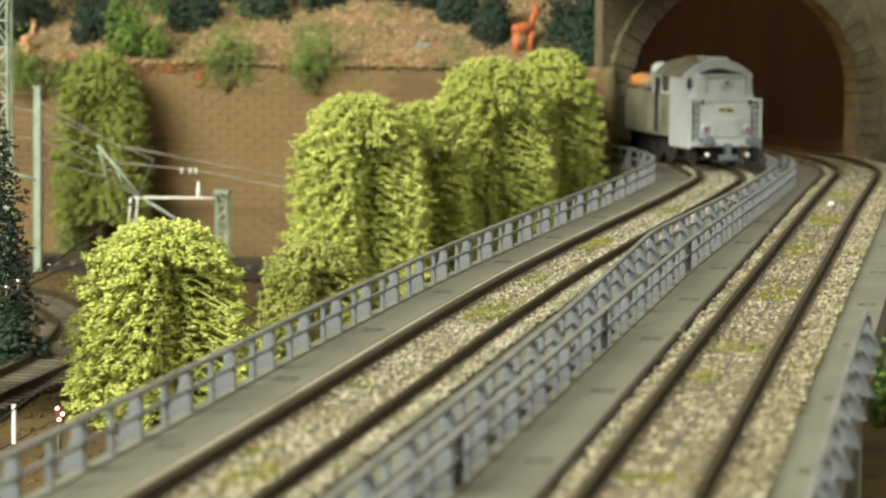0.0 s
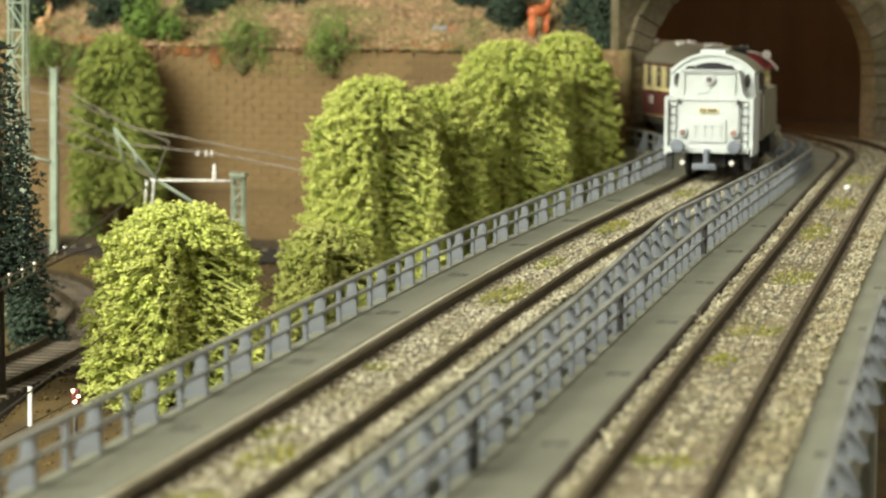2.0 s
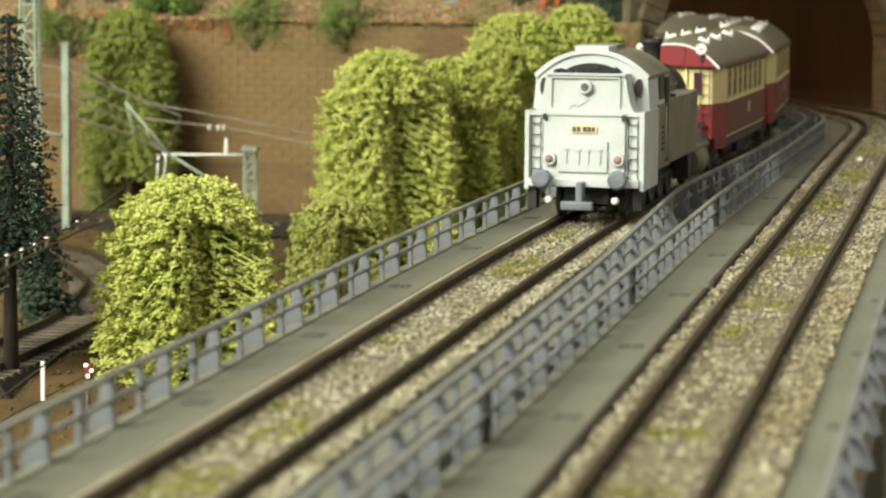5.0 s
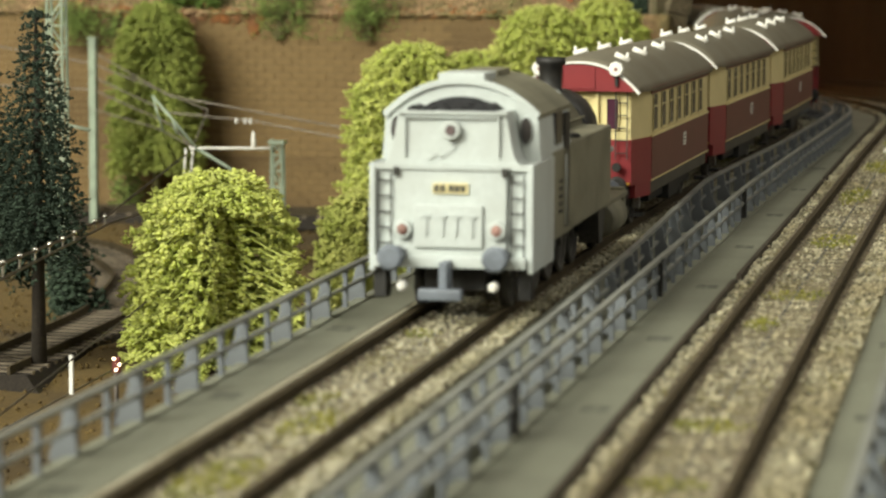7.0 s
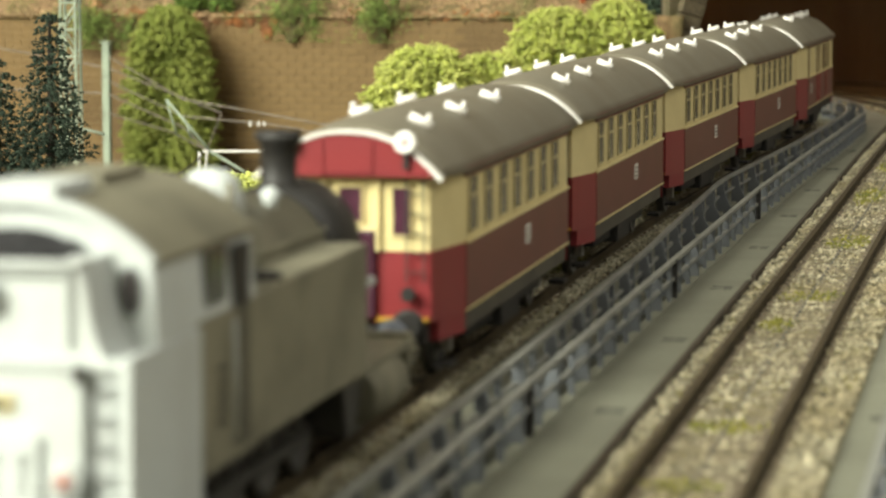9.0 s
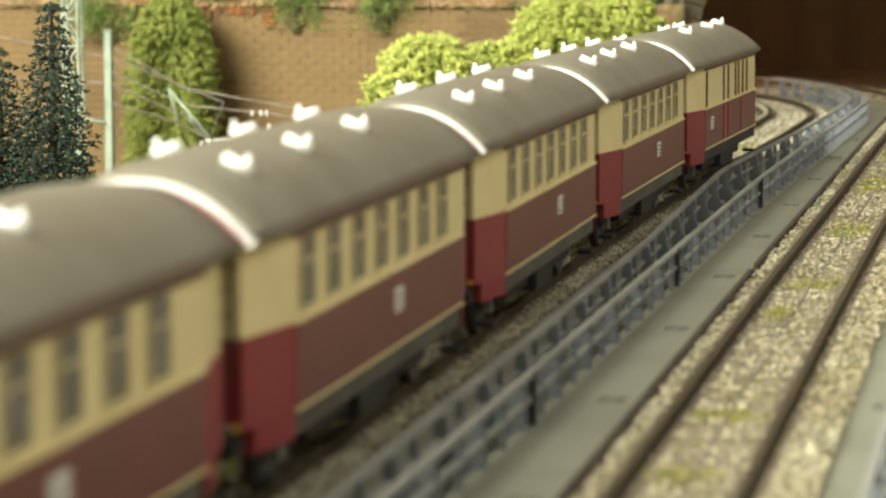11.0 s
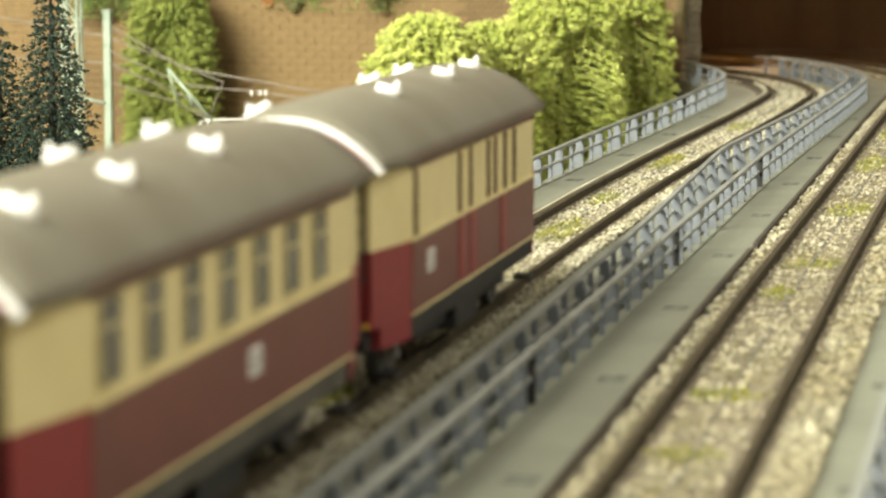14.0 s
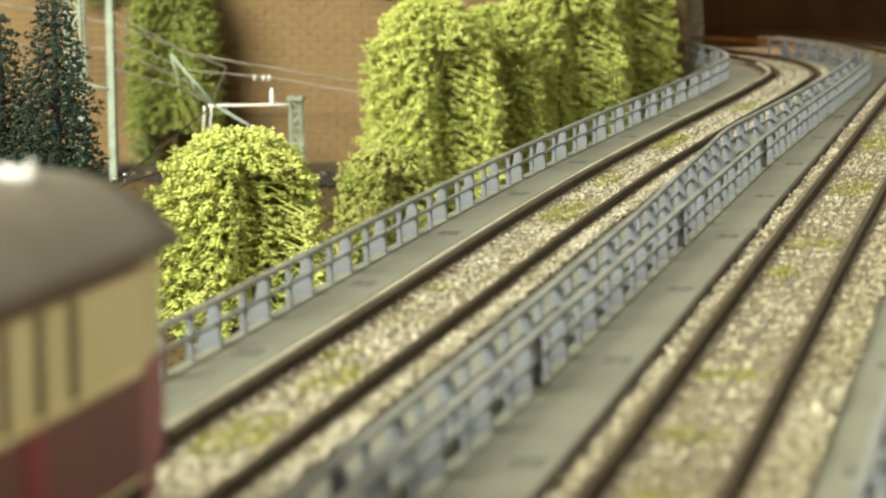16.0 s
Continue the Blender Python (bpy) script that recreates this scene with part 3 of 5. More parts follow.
def fence(name, label, pts, out, length, y_from, dark=()):
    """Blue-grey bridge railing: a post every 17 mm, each second one with a brace plate on the outer side."""
    line = Line(pts)
    th = holder(name, label, "railing", "bridge railings")
    run = [p for p, s in zip(pts, line.s) if y_from - 0.01 < s < length]
    part("top_rail", sweep(bm_new(), run, [(-0.0006, 0.0052), (-0.0006, 0.0060), (0.0006, 0.0060), (0.0006, 0.0052)]), M["fence_rail"], th)
    part("middle_rail", sweep(bm_new(), run, [(-0.0004, 0.0013), (-0.0004, 0.0020), (0.0004, 0.0020), (0.0004, 0.0013)]), M["fence_rail"], th)
    part("foot_strip", sweep(bm_new(), run, [(-0.0012, -0.0036), (-0.0012, -0.0026), (0.0012, -0.0026), (0.0012, -0.0036)]), M["deck"], th)
    slim = mesh_of("post", box(bm_new(), -0.0005, 0.0005, -0.0006, 0.0006, -0.0034, 0.0053), M["fence"])
    o = out
    brace = mesh_of("braced_post", prism(bm_new(), [(0.0006 * -o, -0.0034), (0.0040 * o, -0.0034), (0.0034 * o, -0.0012), (0.0018 * o, 0.0020), (0.0014 * o, 0.0053), (0.0006 * -o, 0.0053)], "y", -0.0006, 0.0006), M["fence"])
    for s in dark:
        part("end_post", box(bm_new(), -0.0009, 0.0009, -0.0009, 0.0009, -0.0034, 0.0058), M["black"], th, "dark end post", line.stand(s))
    s, i = y_from, 0
    while s < length:
        share("braced_post" if i % 2 else "post", brace if i % 2 else slim, th, line.stand(s))
        s += 0.01685
        i += 1
    return th


def matched(pts, line, end):
    """Points of another plan line at the same lengths as those of a track."""
    other = Line(pts)
    return [other.at(s) for s in line.s if s < end]


def pier(x0, x1, y):
    th = holder("bridge_pier", "grey pier under the bridge decks", "bridge pier", "bridge piers")
    part("shaft", box(bm_new(), x0 + 0.004, x1 - 0.004, y - 0.006, y + 0.006, VALLEY - 0.01, -0.0165, 0.001), M["deck"], th)
    part("head", box(bm_new(), x0, x1, y - 0.008, y + 0.008, -0.0165, -0.0118, 0.0006), M["deck"], th)


def bridges():
    outer = offset(LEFT, -0.0280)
    deck("bridge_deck_near", "grey concrete bridge deck carrying a single track", LEFT, matched(offset(LEFT, -0.0298), LINE_L, 1.50), matched(offset(FENCE_A, 0.0014), LINE_L, 1.50), -0.0124, 0.0152, 0.40)
    deck("bridge_deck_far", "grey concrete bridge deck beside the other one", RIGHT, matched(offset(FENCE_B, -0.0014), LINE_R, 1.50), matched(offset(RIGHT, 0.0280), LINE_R, 1.50), -0.0152, 0.0195, 0.667)
    for y in (0.05, 0.35, 0.65, 0.95, 1.2):
        pier(-0.030, 0.092, y)
    track("railway_track", LINE_L, 2.25)
    track("railway_track", LINE_R, 1.70)
    fence("bridge_railing", "blue-grey plastic railing along the deck edge above the trees", outer, -1, 1.45, 0.30)
    fence("bridge_railing", "blue-grey plastic railing between the decks, pinched in midway", FENCE_A, 1, 1.42, 0.26)
    fence("bridge_railing", "blue-grey plastic railing between the decks", FENCE_B, -1, 1.42, 0.26, (0.452, 0.638, 0.827))
    fence("bridge_railing", "blue-grey plastic railing on the outer deck edge", offset(RIGHT, 0.0268), 1, 0.66, 0.26)
    stone_cloud("ballast_stones_near", LINE_L, 0.24, 1.5, -0.0117, 0.0150, 40000, 0.00060, M["stones"], "loose tan ballast stones between the sleepers", z=-0.0022)
    stone_cloud("ballast_stones_far", LINE_R, 0.24, 1.5, -0.0142, 0.0185, 40000, 0.00062, M["stones_dull"], "loose tan ballast stones between the sleepers", seed=3, z=-0.0022, cover=0.13)
    moss_l = ((0.40, -0.001, 0.018, 0.006), (0.45, 0.001, 0.014, 0.005), (0.475, -0.004, 0.008, 0.004), (0.56, -0.003, 0.007, 0.004), (0.70, 0.0, 0.03, 0.005), (0.78, -0.002, 0.02, 0.004), (0.90, -0.003, 0.03, 0.005), (1.05, 0.0, 0.03, 0.004))
    moss_r = ((0.36, 0.0, 0.010, 0.006), (0.41, -0.002, 0.005, 0.007), (0.462, 0.0, 0.006, 0.008), (0.59, -0.003, 0.012, 0.004), (0.64, 0.0, 0.009, 0.008), (0.76, 0.001, 0.02, 0.006), (0.90, -0.002, 0.03, 0.005), (1.02, 0.0, 0.03, 0.006), (1.15, 0.0, 0.03, 0.006))
    stone_cloud("moss_near", LINE_L, 0.3, 1.2, -0.008, 0.008, 16000, 0.00048, M["moss"], "yellow-green moss between the rails", moss_l, 5, -0.0019)
    stone_cloud("moss_far", LINE_R, 0.3, 1.25, -0.008, 0.008, 16000, 0.00048, M["moss"], "yellow-green moss between the rails", moss_r, 6, -0.0019)


def white_pebble():
    bm = bm_new()
    bmesh.ops.create_icosphere(bm, subdivisions=2, radius=0.0013, matrix=pose(0.0575, 1.093, -0.0012) @ Matrix.Diagonal((1, 1, 0.8, 1)))
    tagged(part("white_pebble", bm, M["white"]), "white pebble lying between the rails", "pebble")


def deck_slots():
    """Pairs of dark plug holes in the walkways."""
    me = mesh_of("plug_hole", box(bm_new(), -0.0011, 0.0011, -0.0005, 0.0005, -0.0033, -0.0029), M["slot"])
    th = holder("deck_plugs", "small dark plug holes in the bridge walkways", "plug holes", kind="structure")
    for line, o in ((LINE_L, -0.0215), (LINE_R, -0.0215), (LINE_R, 0.0240)):
        s = 0.30
        while s < 1.15:
            for ds in (0.0, 0.0042):
                for do in (-0.0014, 0.0012):
                    share("plug_hole", me, th, line.stand(s + ds) @ pose(o + do, 0, 0))
            s += 0.09

# ---- plants ----
def crumbs(name, centres, sizes, material, parent, seed, label="", flat=0.75):
    """Flock crumbs joined into one mesh: small uneven lumps."""
    rng = np.random.default_rng(seed)
    n = len(centres)
    base = np.array([(1, 0, 0), (-1, 0, 0), (0, 1, 0), (0, -1, 0), (0, 0, 1), (0, 0, -1)], float)
    v = base[None] * rng.uniform(0.55, 1.25, (n, 6, 1)) * np.asarray(sizes)[:, None, None]
    v += rng.normal(0, 0.18, (n, 6, 3)) * np.asarray(sizes)[:, None, None]
    v[:, :, 2] *= flat
    a = rng.uniform(0, TAU, n)
    ca, sa = np.cos(a)[:, None], np.sin(a)[:, None]
    co = np.stack([v[:, :, 0] * ca - v[:, :, 1] * sa, v[:, :, 0] * sa + v[:, :, 1] * ca, v[:, :, 2]], -1) + np.asarray(centres)[:, None, :]
    tri = np.array([(0, 2, 4), (2, 1, 4), (1, 3, 4), (3, 0, 4), (2, 0, 5), (1, 2, 5), (3, 1, 5), (0, 3, 5)])
    faces = (tri[None] + 6 * np.arange(n)[:, None, None]).reshape(-1, 3)
    me = bpy.data.meshes.new(name)
    me.from_pydata(co.reshape(-1, 3).tolist(), [], faces.tolist())
    me.materials.append(material)
    me.polygons.foreach_set("use_smooth", [True] * len(me.polygons))
    ob = new(name, me)
    ob.parent = parent
    return tagged(ob, label)


def dome_tree(x, y, z, height, radius, seed, material="leaf", label="", low=0.02, gap=-48.0):
    """A wire-and-flock model tree: tiers of drooping branches with tufts, parted at one side where its spine shows."""
    th = holder("tree", label or "yellow-green flocked model tree with a domed crown", "tree", "dome trees", m=pose(x, y, z))
    rng = random.Random(seed)
    trunk = tube(bm_new(), (0, 0, -0.004), (0, 0, height * 0.5), 0.0022, 0.0015, 8)
    tube(trunk, (0, 0, height * 0.5), (0, 0, height * 0.96), 0.0015, 0.0004, 8)
    twigs = bm_new()
    pts, sizes = [], []

    def tuft(q, n, spread, lo=0.0005, hi=0.0012):
        for _ in range(n):
            pts.append((q.x + rng.gauss(0, spread), q.y + rng.gauss(0, spread), q.z + rng.gauss(0, spread * 0.75)))
            sizes.append(rng.uniform(lo, hi))

    tiers = int(height / 0.0034)
    for k in range(tiers):
        u = low + (0.985 - low) * (k + 0.5) / tiers
        r = radius * (1.10 - 0.22 * u) * math.sqrt(max(1 - max(0, (u - 0.72) / 0.285) ** 2.3, 0.03))
        nb = max(7, int(TAU * r / 0.0044))
        a0 = rng.random() * TAU
        for j in range(nb):
            a = a0 + TAU * j / nb + rng.uniform(-0.09, 0.09)
            off = abs((math.degrees(a) - gap + 180) % 360 - 180) / 34
            parted = off < 1 and u < 0.80
            rr = r * rng.uniform(0.84, 1.07) * (0.30 + 0.60 * off * off if parted else 1)
            root = Vector((0, 0, height * u + 0.0016))
            tip = Vector((rr * math.cos(a), rr * math.sin(a), height * u - rr * rng.uniform(0.08, 0.20)))
            mid = root.lerp(tip, 0.55) + Vector((0, 0, rr * 0.12))
            tube(twigs, root, mid, 0.0005, 0.0004, 4, False)
            tube(twigs, mid, tip, 0.0004, 0.00025, 4, False)
            for w, n, spread in ((1.0, 8, 0.0006), (0.8, 7, 0.0005), (0.6, 6, 0.0005)) if parted else ((0.97, 15, 0.0009), (0.80, 11, 0.0009), (0.60, 7, 0.0009), (0.40, 3, 0.0009)):
                w += rng.uniform(-0.07, 0.05)
                tuft(root.lerp(mid, w / 0.55) if w < 0.55 else mid.lerp(tip, (w - 0.55) / 0.45), n, spread)
        if u < 0.85:
            a = math.radians(gap - 24) + rng.uniform(-0.25, 0.25)
            d = r * 0.26 * rng.uniform(0.8, 1.2)
            tuft(Vector((d * math.cos(a), d * math.sin(a), height * u)), 10, 0.0008)
    part("trunk", trunk, M["bark"], th)
    part("branchwork", twigs, M["twig"], th)
    crumbs("crown", pts, sizes, M[material], th, seed, flat=0.6)
    return th


def fir_tree(x, y, z, height, radius, seed, low=0.2):
    """A dark fir: a bare trunk, then whorls of drooping needle boughs."""
    th = holder("fir_tree", "dark green flocked model fir tree with a bare lower trunk", "tree", "fir trees", m=pose(x, y, z, 0, 0, seed * 33))
    rng = random.Random(seed)
    part("trunk", tube(bm_new(), (0, 0, -0.004), (0, 0, height * 0.98), 0.0026, 0.0004, 10), M["fir_bark"], th)
    pts, sizes = [], []
    tiers = int(height * (1 - low) / 0.0030)
    for k in range(tiers):
        u = k / tiers
        zz = height * (low + (1 - low) * u)
        r = radius * (1 - u) ** 0.55 + 0.0008
        nb = max(6, int(22 * (1 - u) + 5))
        for j in range(nb):
            a = TAU * (j + rng.random() * 0.7) / nb
            rr = r * rng.uniform(0.70, 1.10)
            for i in range(int(12 + 26 * (1 - u))):
                w = rng.random() ** 0.6
                pts.append((rr * w * math.cos(a) + rng.gauss(0, 0.0005), rr * w * math.sin(a) + rng.gauss(0, 0.0005), zz - rr * 0.50 * w * w + rng.gauss(0, 0.0004)))
                sizes.append(rng.uniform(0.0004, 0.0009))
    crumbs("needles", pts, sizes, M["fir"], th, seed, flat=0.6)
    return th


def shrub(name, x, y, z, rx, ry, rz, material, seed, label, n=900, size=0.0012, soft=False):
    """A lumpy clump of flock on short twigs."""
    th = holder(name, label, "bush", m=pose(x, y, z))
    rng = random.Random(seed)
    twigs = bm_new()
    pts, sizes = [], []
    lobes = [(rng.uniform(-0.6, 0.6), rng.uniform(-0.6, 0.6), rng.uniform(0.15, 0.7), rng.uniform(0.35, 0.6)) for _ in range(9)]
    for lx, ly, lz, lr in lobes:
        tube(twigs, (0, 0, -0.003), (lx * rx * 0.8, ly * ry * 0.8, lz * rz), 0.0007, 0.0003, 4, False)
        for i in range(n // 9):
            d = Vector((rng.gauss(0, 1), rng.gauss(0, 1), rng.gauss(0, 1))).normalized() * lr * (abs(rng.gauss(0, 0.85)) if soft else rng.uniform(0.55, 1.05))
            q = (lx + d.x) * rx, (ly + d.y) * ry, max((lz + d.z) * rz, -0.002)
            pts.append(q)
            sizes.append(rng.uniform(0.6, 1.3) * size)
    part("stem", twigs, M["bark"], th)
    crumbs("foliage", pts, sizes, M[material], th, seed)
    return th


def plants():
    dome_tree(-0.1325, 0.86, VALLEY, 0.0625, 0.0275, 1)
    dome_tree(-0.1340, 1.15, VALLEY, 0.0925, 0.0285, 2)
    dome_tree(-0.1150, 1.19, VALLEY, 0.0880, 0.0200, 8)
    dome_tree(-0.1220, 1.02, VALLEY, 0.0430, 0.0200, 3, "leaf_dim", label="small dull yellow-green flocked model tree")
    dome_tree(-0.0985, 1.255, VALLEY, 0.1055, 0.0275, 4)
    dome_tree(-0.0800, 1.31, VALLEY, 0.1085, 0.0245, 5)
    dome_tree(-0.3050, 1.358, VALLEY, 0.1030, 0.0225, 6, "leaf_old", "olive-green flocked model tree against the brick wall", low=0.21, gap=-86.0)
    fir_tree(-0.1800, 0.832, VALLEY, 0.1135, 0.0172, 11, 0.36)
    fir_tree(-0.1985, 0.836, VALLEY, 0.100, 0.0160, 12, 0.36)
    shrub("dark_bush", -0.2115, 0.960, VALLEY, 0.013, 0.012, 0.022, "bush", 21, "dark green bush in the valley grass", 1100)
    # along the wall top
    shrub("hanging_bush", -0.3440, 1.379, 0.026, 0.0190, 0.009, 0.023, "grass", 31, "green grass bush hanging over the wall top", 1500, 0.0007, True)
    shrub("leafy_bush", -0.2965, 1.392, 0.039, 0.0165, 0.011, 0.030, "leafy", 32, "fresh green leafy bush on the wall top", 1300, 0.0012)
    shrub("hanging_bush", -0.2510, 1.381, 0.030, 0.0225, 0.010, 0.030, "grass", 33, "green grass bush hanging over the wall top", 1700, 0.0007, True)
    shrub("hanging_bush", -0.2060, 1.380, 0.030, 0.0170, 0.009, 0.028, "grass", 34, "green grass bush hanging over the wall top", 1400, 0.0007, True)
    shrub("hanging_bush", -0.3250, 1.372, VALLEY, 0.010, 0.008, 0.028, "grass", 35, "green grass bush at the foot of the wall", 700, 0.0009)
    for i, (x, y, z, r, h) in enumerate(((-0.372, 1.43, 0.045, 0.022, 0.036), (-0.335, 1.44, 0.047, 0.022, 0.034), (-0.290, 1.45, 0.056, 0.022, 0.032), (-0.262, 1.45, 0.058, 0.017, 0.032), (-0.363, 1.408, 0.043, 0.014, 0.028), (-0.322, 1.415, 0.045, 0.016, 0.030), (-0.278, 1.425, 0.050, 0.014, 0.026), (-0.244, 1.440, 0.056, 0.013, 0.024), (-0.188, 1.455, 0.062, 0.012, 0.022), (-0.145, 1.435, 0.056, 0.012, 0.024), (-0.222, 1.45, 0.062, 0.016, 0.026), (-0.205, 1.46, 0.064, 0.013, 0.024), (-0.165, 1.45, 0.061, 0.017, 0.028), (-0.128, 1.412, 0.047, 0.0125, 0.030), (-0.083, 1.405, 0.043, 0.017, 0.040), (-0.072, 1.402, 0.043, 0.011, 0.034), (-0.0685, 1.371, 0.038, 0.0105, 0.036))):
        shrub("dark_bush", x, y, z, r, r * 0.8, h, "bush", 40 + i, "dark green conifer bush on the hillside", 2200, 0.0012)
    shrub("bright_bush", 0.0985, 0.615, -0.012, 0.008, 0.012, 0.020, "leafy", 61, "bright green bush beside the outer railing", 700, 0.0009)
    # Two small unidentified colour spots, built as clumps of flock.
    shrub("flock_clump", -0.1558, 1.402, 0.0465, 0.004, 0.003, 0.005, "flock_blue", 62, "pale blue flock clump on the dry hillside", 80, 0.0007)
    shrub("flock_clump", -0.1500, 1.402, 0.0465, 0.003, 0.003, 0.004, "flock_red", 63, "red flock clump on the dry hillside", 60, 0.0006)


# ---- valley track, overhead line, small figures ----
def valley_track(pts):
    th = holder("valley_track", "dark sunken track at the foot of the wall, its bed deepened for shade", "track")
    px, py = zip(*pts)
    t = np.linspace(0, 1, len(pts))
    u = np.linspace(0, 1, 120)
    k = np.hanning(21) / np.hanning(21).sum()
    xs = np.convolve(np.pad(np.interp(u, t, px), 10, mode="edge"), k, "valid")
    ys = np.convolve(np.pad(np.interp(u, t, py), 10, mode="edge"), k, "valid")
    path = list(zip(xs.tolist(), ys.tolist()))
    z = VALLEY + 0.0075
    part("bed", sweep(bm_new(), path, [(-0.018, z - 0.008), (-0.014, z - 0.0025), (0.014, z - 0.0025), (0.018, z - 0.008)]), M["dark_shaded_bed"], th)
    for o in (-0.0087, 0.0087):
        part("rail", sweep(bm_new(), offset(path, o), [(-0.0005, z - 0.003), (-0.0005, z), (0.0005, z), (0.0005, z - 0.003)]), M["rail"], th)
    line = Line(path)
    me = mesh_of("sleeper", box(bm_new(), -0.0145, 0.0145, -0.0013, 0.0013, z - 0.0035, z - 0.0021), M["sleeper"])
    s = float(line.s[0]) + 0.01
    while s < line.s[-1]:
        share("sleeper", me, th, line.stand(s))
        s += 0.0075


def lattice(bm, x, y, z0, z1, w, d, r, step):
    for sx in (-1, 1):
        for sy in (-1, 1):
            tube(bm, (x + sx * w, y + sy * d, z0), (x + sx * w * 0.8, y + sy * d * 0.8, z1), r, r, 5)
    z, side = z0, 1
    while z < z1 - step * 0.5:
        for sy in (-1, 1):
            tube(bm, (x - w * side, y + sy * d, z), (x + w * side, y + sy * d, z + step), r * 0.7, r * 0.7, 4)
            tube(bm, (x - w, y + sy * d, z), (x + w, y + sy * d, z), r * 0.7, r * 0.7, 4)
        z += step
        side = -side


def wire(bm, pts, r=0.00022):
    for p, q in zip(pts, pts[1:]):
        tube(bm, p, q, r, r, 5, False)


def overhead_line():
    th = holder("lattice_mast", "tall pale grey-green lattice catenary mast", "mast", "catenary masts")
    bm = bm_new()
    lattice(bm, -0.2487, 1.05, VALLEY, 0.085, 0.0034, 0.003, 0.0006, 0.010)
    part("lattice", bm, M["mast"], th)
    part("foot", box(bm_new(), -0.2535, -0.2435, 1.045, 1.055, VALLEY - 0.004, VALLEY + 0.004, 0.0006), M["deck"], th)
    part("arm", tube(bm_new(), (-0.2455, 1.05, 0.006), (-0.236, 1.05, 0.004), 0.0006), M["mast"], th)

    th = holder("pole_mast", "slim grey-green catenary pole before the wall", "mast", "catenary masts")
    bm = box(bm_new(), -0.3192, -0.3160, 1.2985, 1.2992, VALLEY, 0.0295)
    box(bm, -0.3192, -0.3160, 1.3018, 1.3025, VALLEY, 0.0295)
    box(bm, -0.3179, -0.3173, 1.2992, 1.3018, VALLEY, 0.0295)
    part("pole", bm, M["mast"], th)
    part("cap", box(bm_new(), -0.3196, -0.3156, 1.298, 1.303, 0.0295, 0.0303), M["mast"], th)

    th = holder("portal_mast", "pale green lattice mast with a white cross arm", "mast", "catenary masts")
    bm = bm_new()
    lattice(bm, -0.1898, 1.15, VALLEY, -0.0062, 0.0026, 0.0022, 0.00055, 0.0065)
    box(bm, -0.1930, -0.1866, 1.147, 1.153, -0.0070, -0.0056)
    part("lattice", bm, M["mast"], th)
    part("cross_arm", tube(bm_new(), (-0.1898, 1.15, -0.0088), (-0.2270, 1.15, -0.0093), 0.00055), M["white"], th, "white cross arm")
    part("insulator", turned(bm_new(), (-0.2000, 1.15, -0.0088), (0, 0, 1), ((0, 0.0004), (0.001, 0.0011), (0.002, 0.0006), (0.003, 0.0011), (0.004, 0.0006), (0.0055, 0.0008), (0.0068, 0.0002)), 10), M["white"], th, "white insulator")
    bm = bm_new()
    tube(bm, (-0.2240, 1.15, -0.0092), (-0.2425, 1.15, 0.0118), 0.0006)
    tube(bm, (-0.2240, 1.15, -0.0092), (-0.2010, 1.15, -0.0225), 0.0007)
    tube(bm, (-0.2425, 1.15, 0.0118), (-0.2380, 1.15, -0.0030), 0.0004)
    tube(bm, (-0.2340, 1.15, 0.0020), (-0.2320, 1.15, -0.0040), 0.0004)
    part("bracket", bm, M["mast"], th)
    bm = bm_new()
    for x in (-0.2285, -0.2255):
        tube(bm, (x, 1.15, -0.0095), (x - 0.0008, 1.15, -0.0215), 0.00045)
    tube(bm, (-0.2310, 1.15, -0.0225), (-0.2150, 1.15, -0.0200), 0.0007)
    part("hanger", bm, M["white"], th, "white wire hanger")

    th = holder("catenary_wire", "dark catenary wires with bright droppers over the valley", "wire")
    a = [(-0.2275, 1.15, -0.0113), (-0.1863, 0.92, -0.0148), (-0.1550, 0.78, -0.0088), (-0.1290, 0.66, -0.0021), (-0.1029, 0.55, 0.0068)]
    b = [(-0.2276, 1.15, -0.0300), (-0.1863, 0.92, -0.0178), (-0.1550, 0.78, -0.0111), (-0.1290, 0.66, -0.0058), (-0.1029, 0.55, 0.0028)]
    bm = bm_new()
    wire(bm, a, 0.0004)
    part("carrying_wire", bm, M["wire"], th)
    bm = bm_new()
    wire(bm, b, 0.0004)
    part("contact_wire", bm, M["wire"], th)
    for k in range(9):
        y = 0.665 + 0.030 * k
        ky = [p[1] for p in a[::-1]]
        p = [float(np.interp(y, ky, [c[j] for c in a[::-1]])) for j in range(3)]
        q = [float(np.interp(y, ky, [c[j] for c in b[::-1]])) for j in range(3)]
        bm = tube(bm_new(), (p[0], y, p[2] + 0.0008), (q[0], y, q[2] - 0.0003), 0.0003, 0.0003, 6)
        turned(bm, (p[0], y, p[2] - 0.0008), (0, 0, 1), ((0, 0.0002), (0.0005, 0.0008), (0.0012, 0.0008), (0.0018, 0.0002)), 8)
        part("dropper", bm, M["chrome"], th, "bright metal dropper")

    th = holder("guy_wire", "dark guy wires by the bridge with a white strut", "wire")
    bm = bm_new()
    wire(bm, [(-0.0960, 0.50, -0.0305), (-0.1147, 0.62, -0.0315), (-0.1459, 0.82, -0.0332), (-0.1500, 0.846, -0.0334)], 0.00025)
    part("upper_wire", bm, M["wire"], th)
    bm = bm_new()
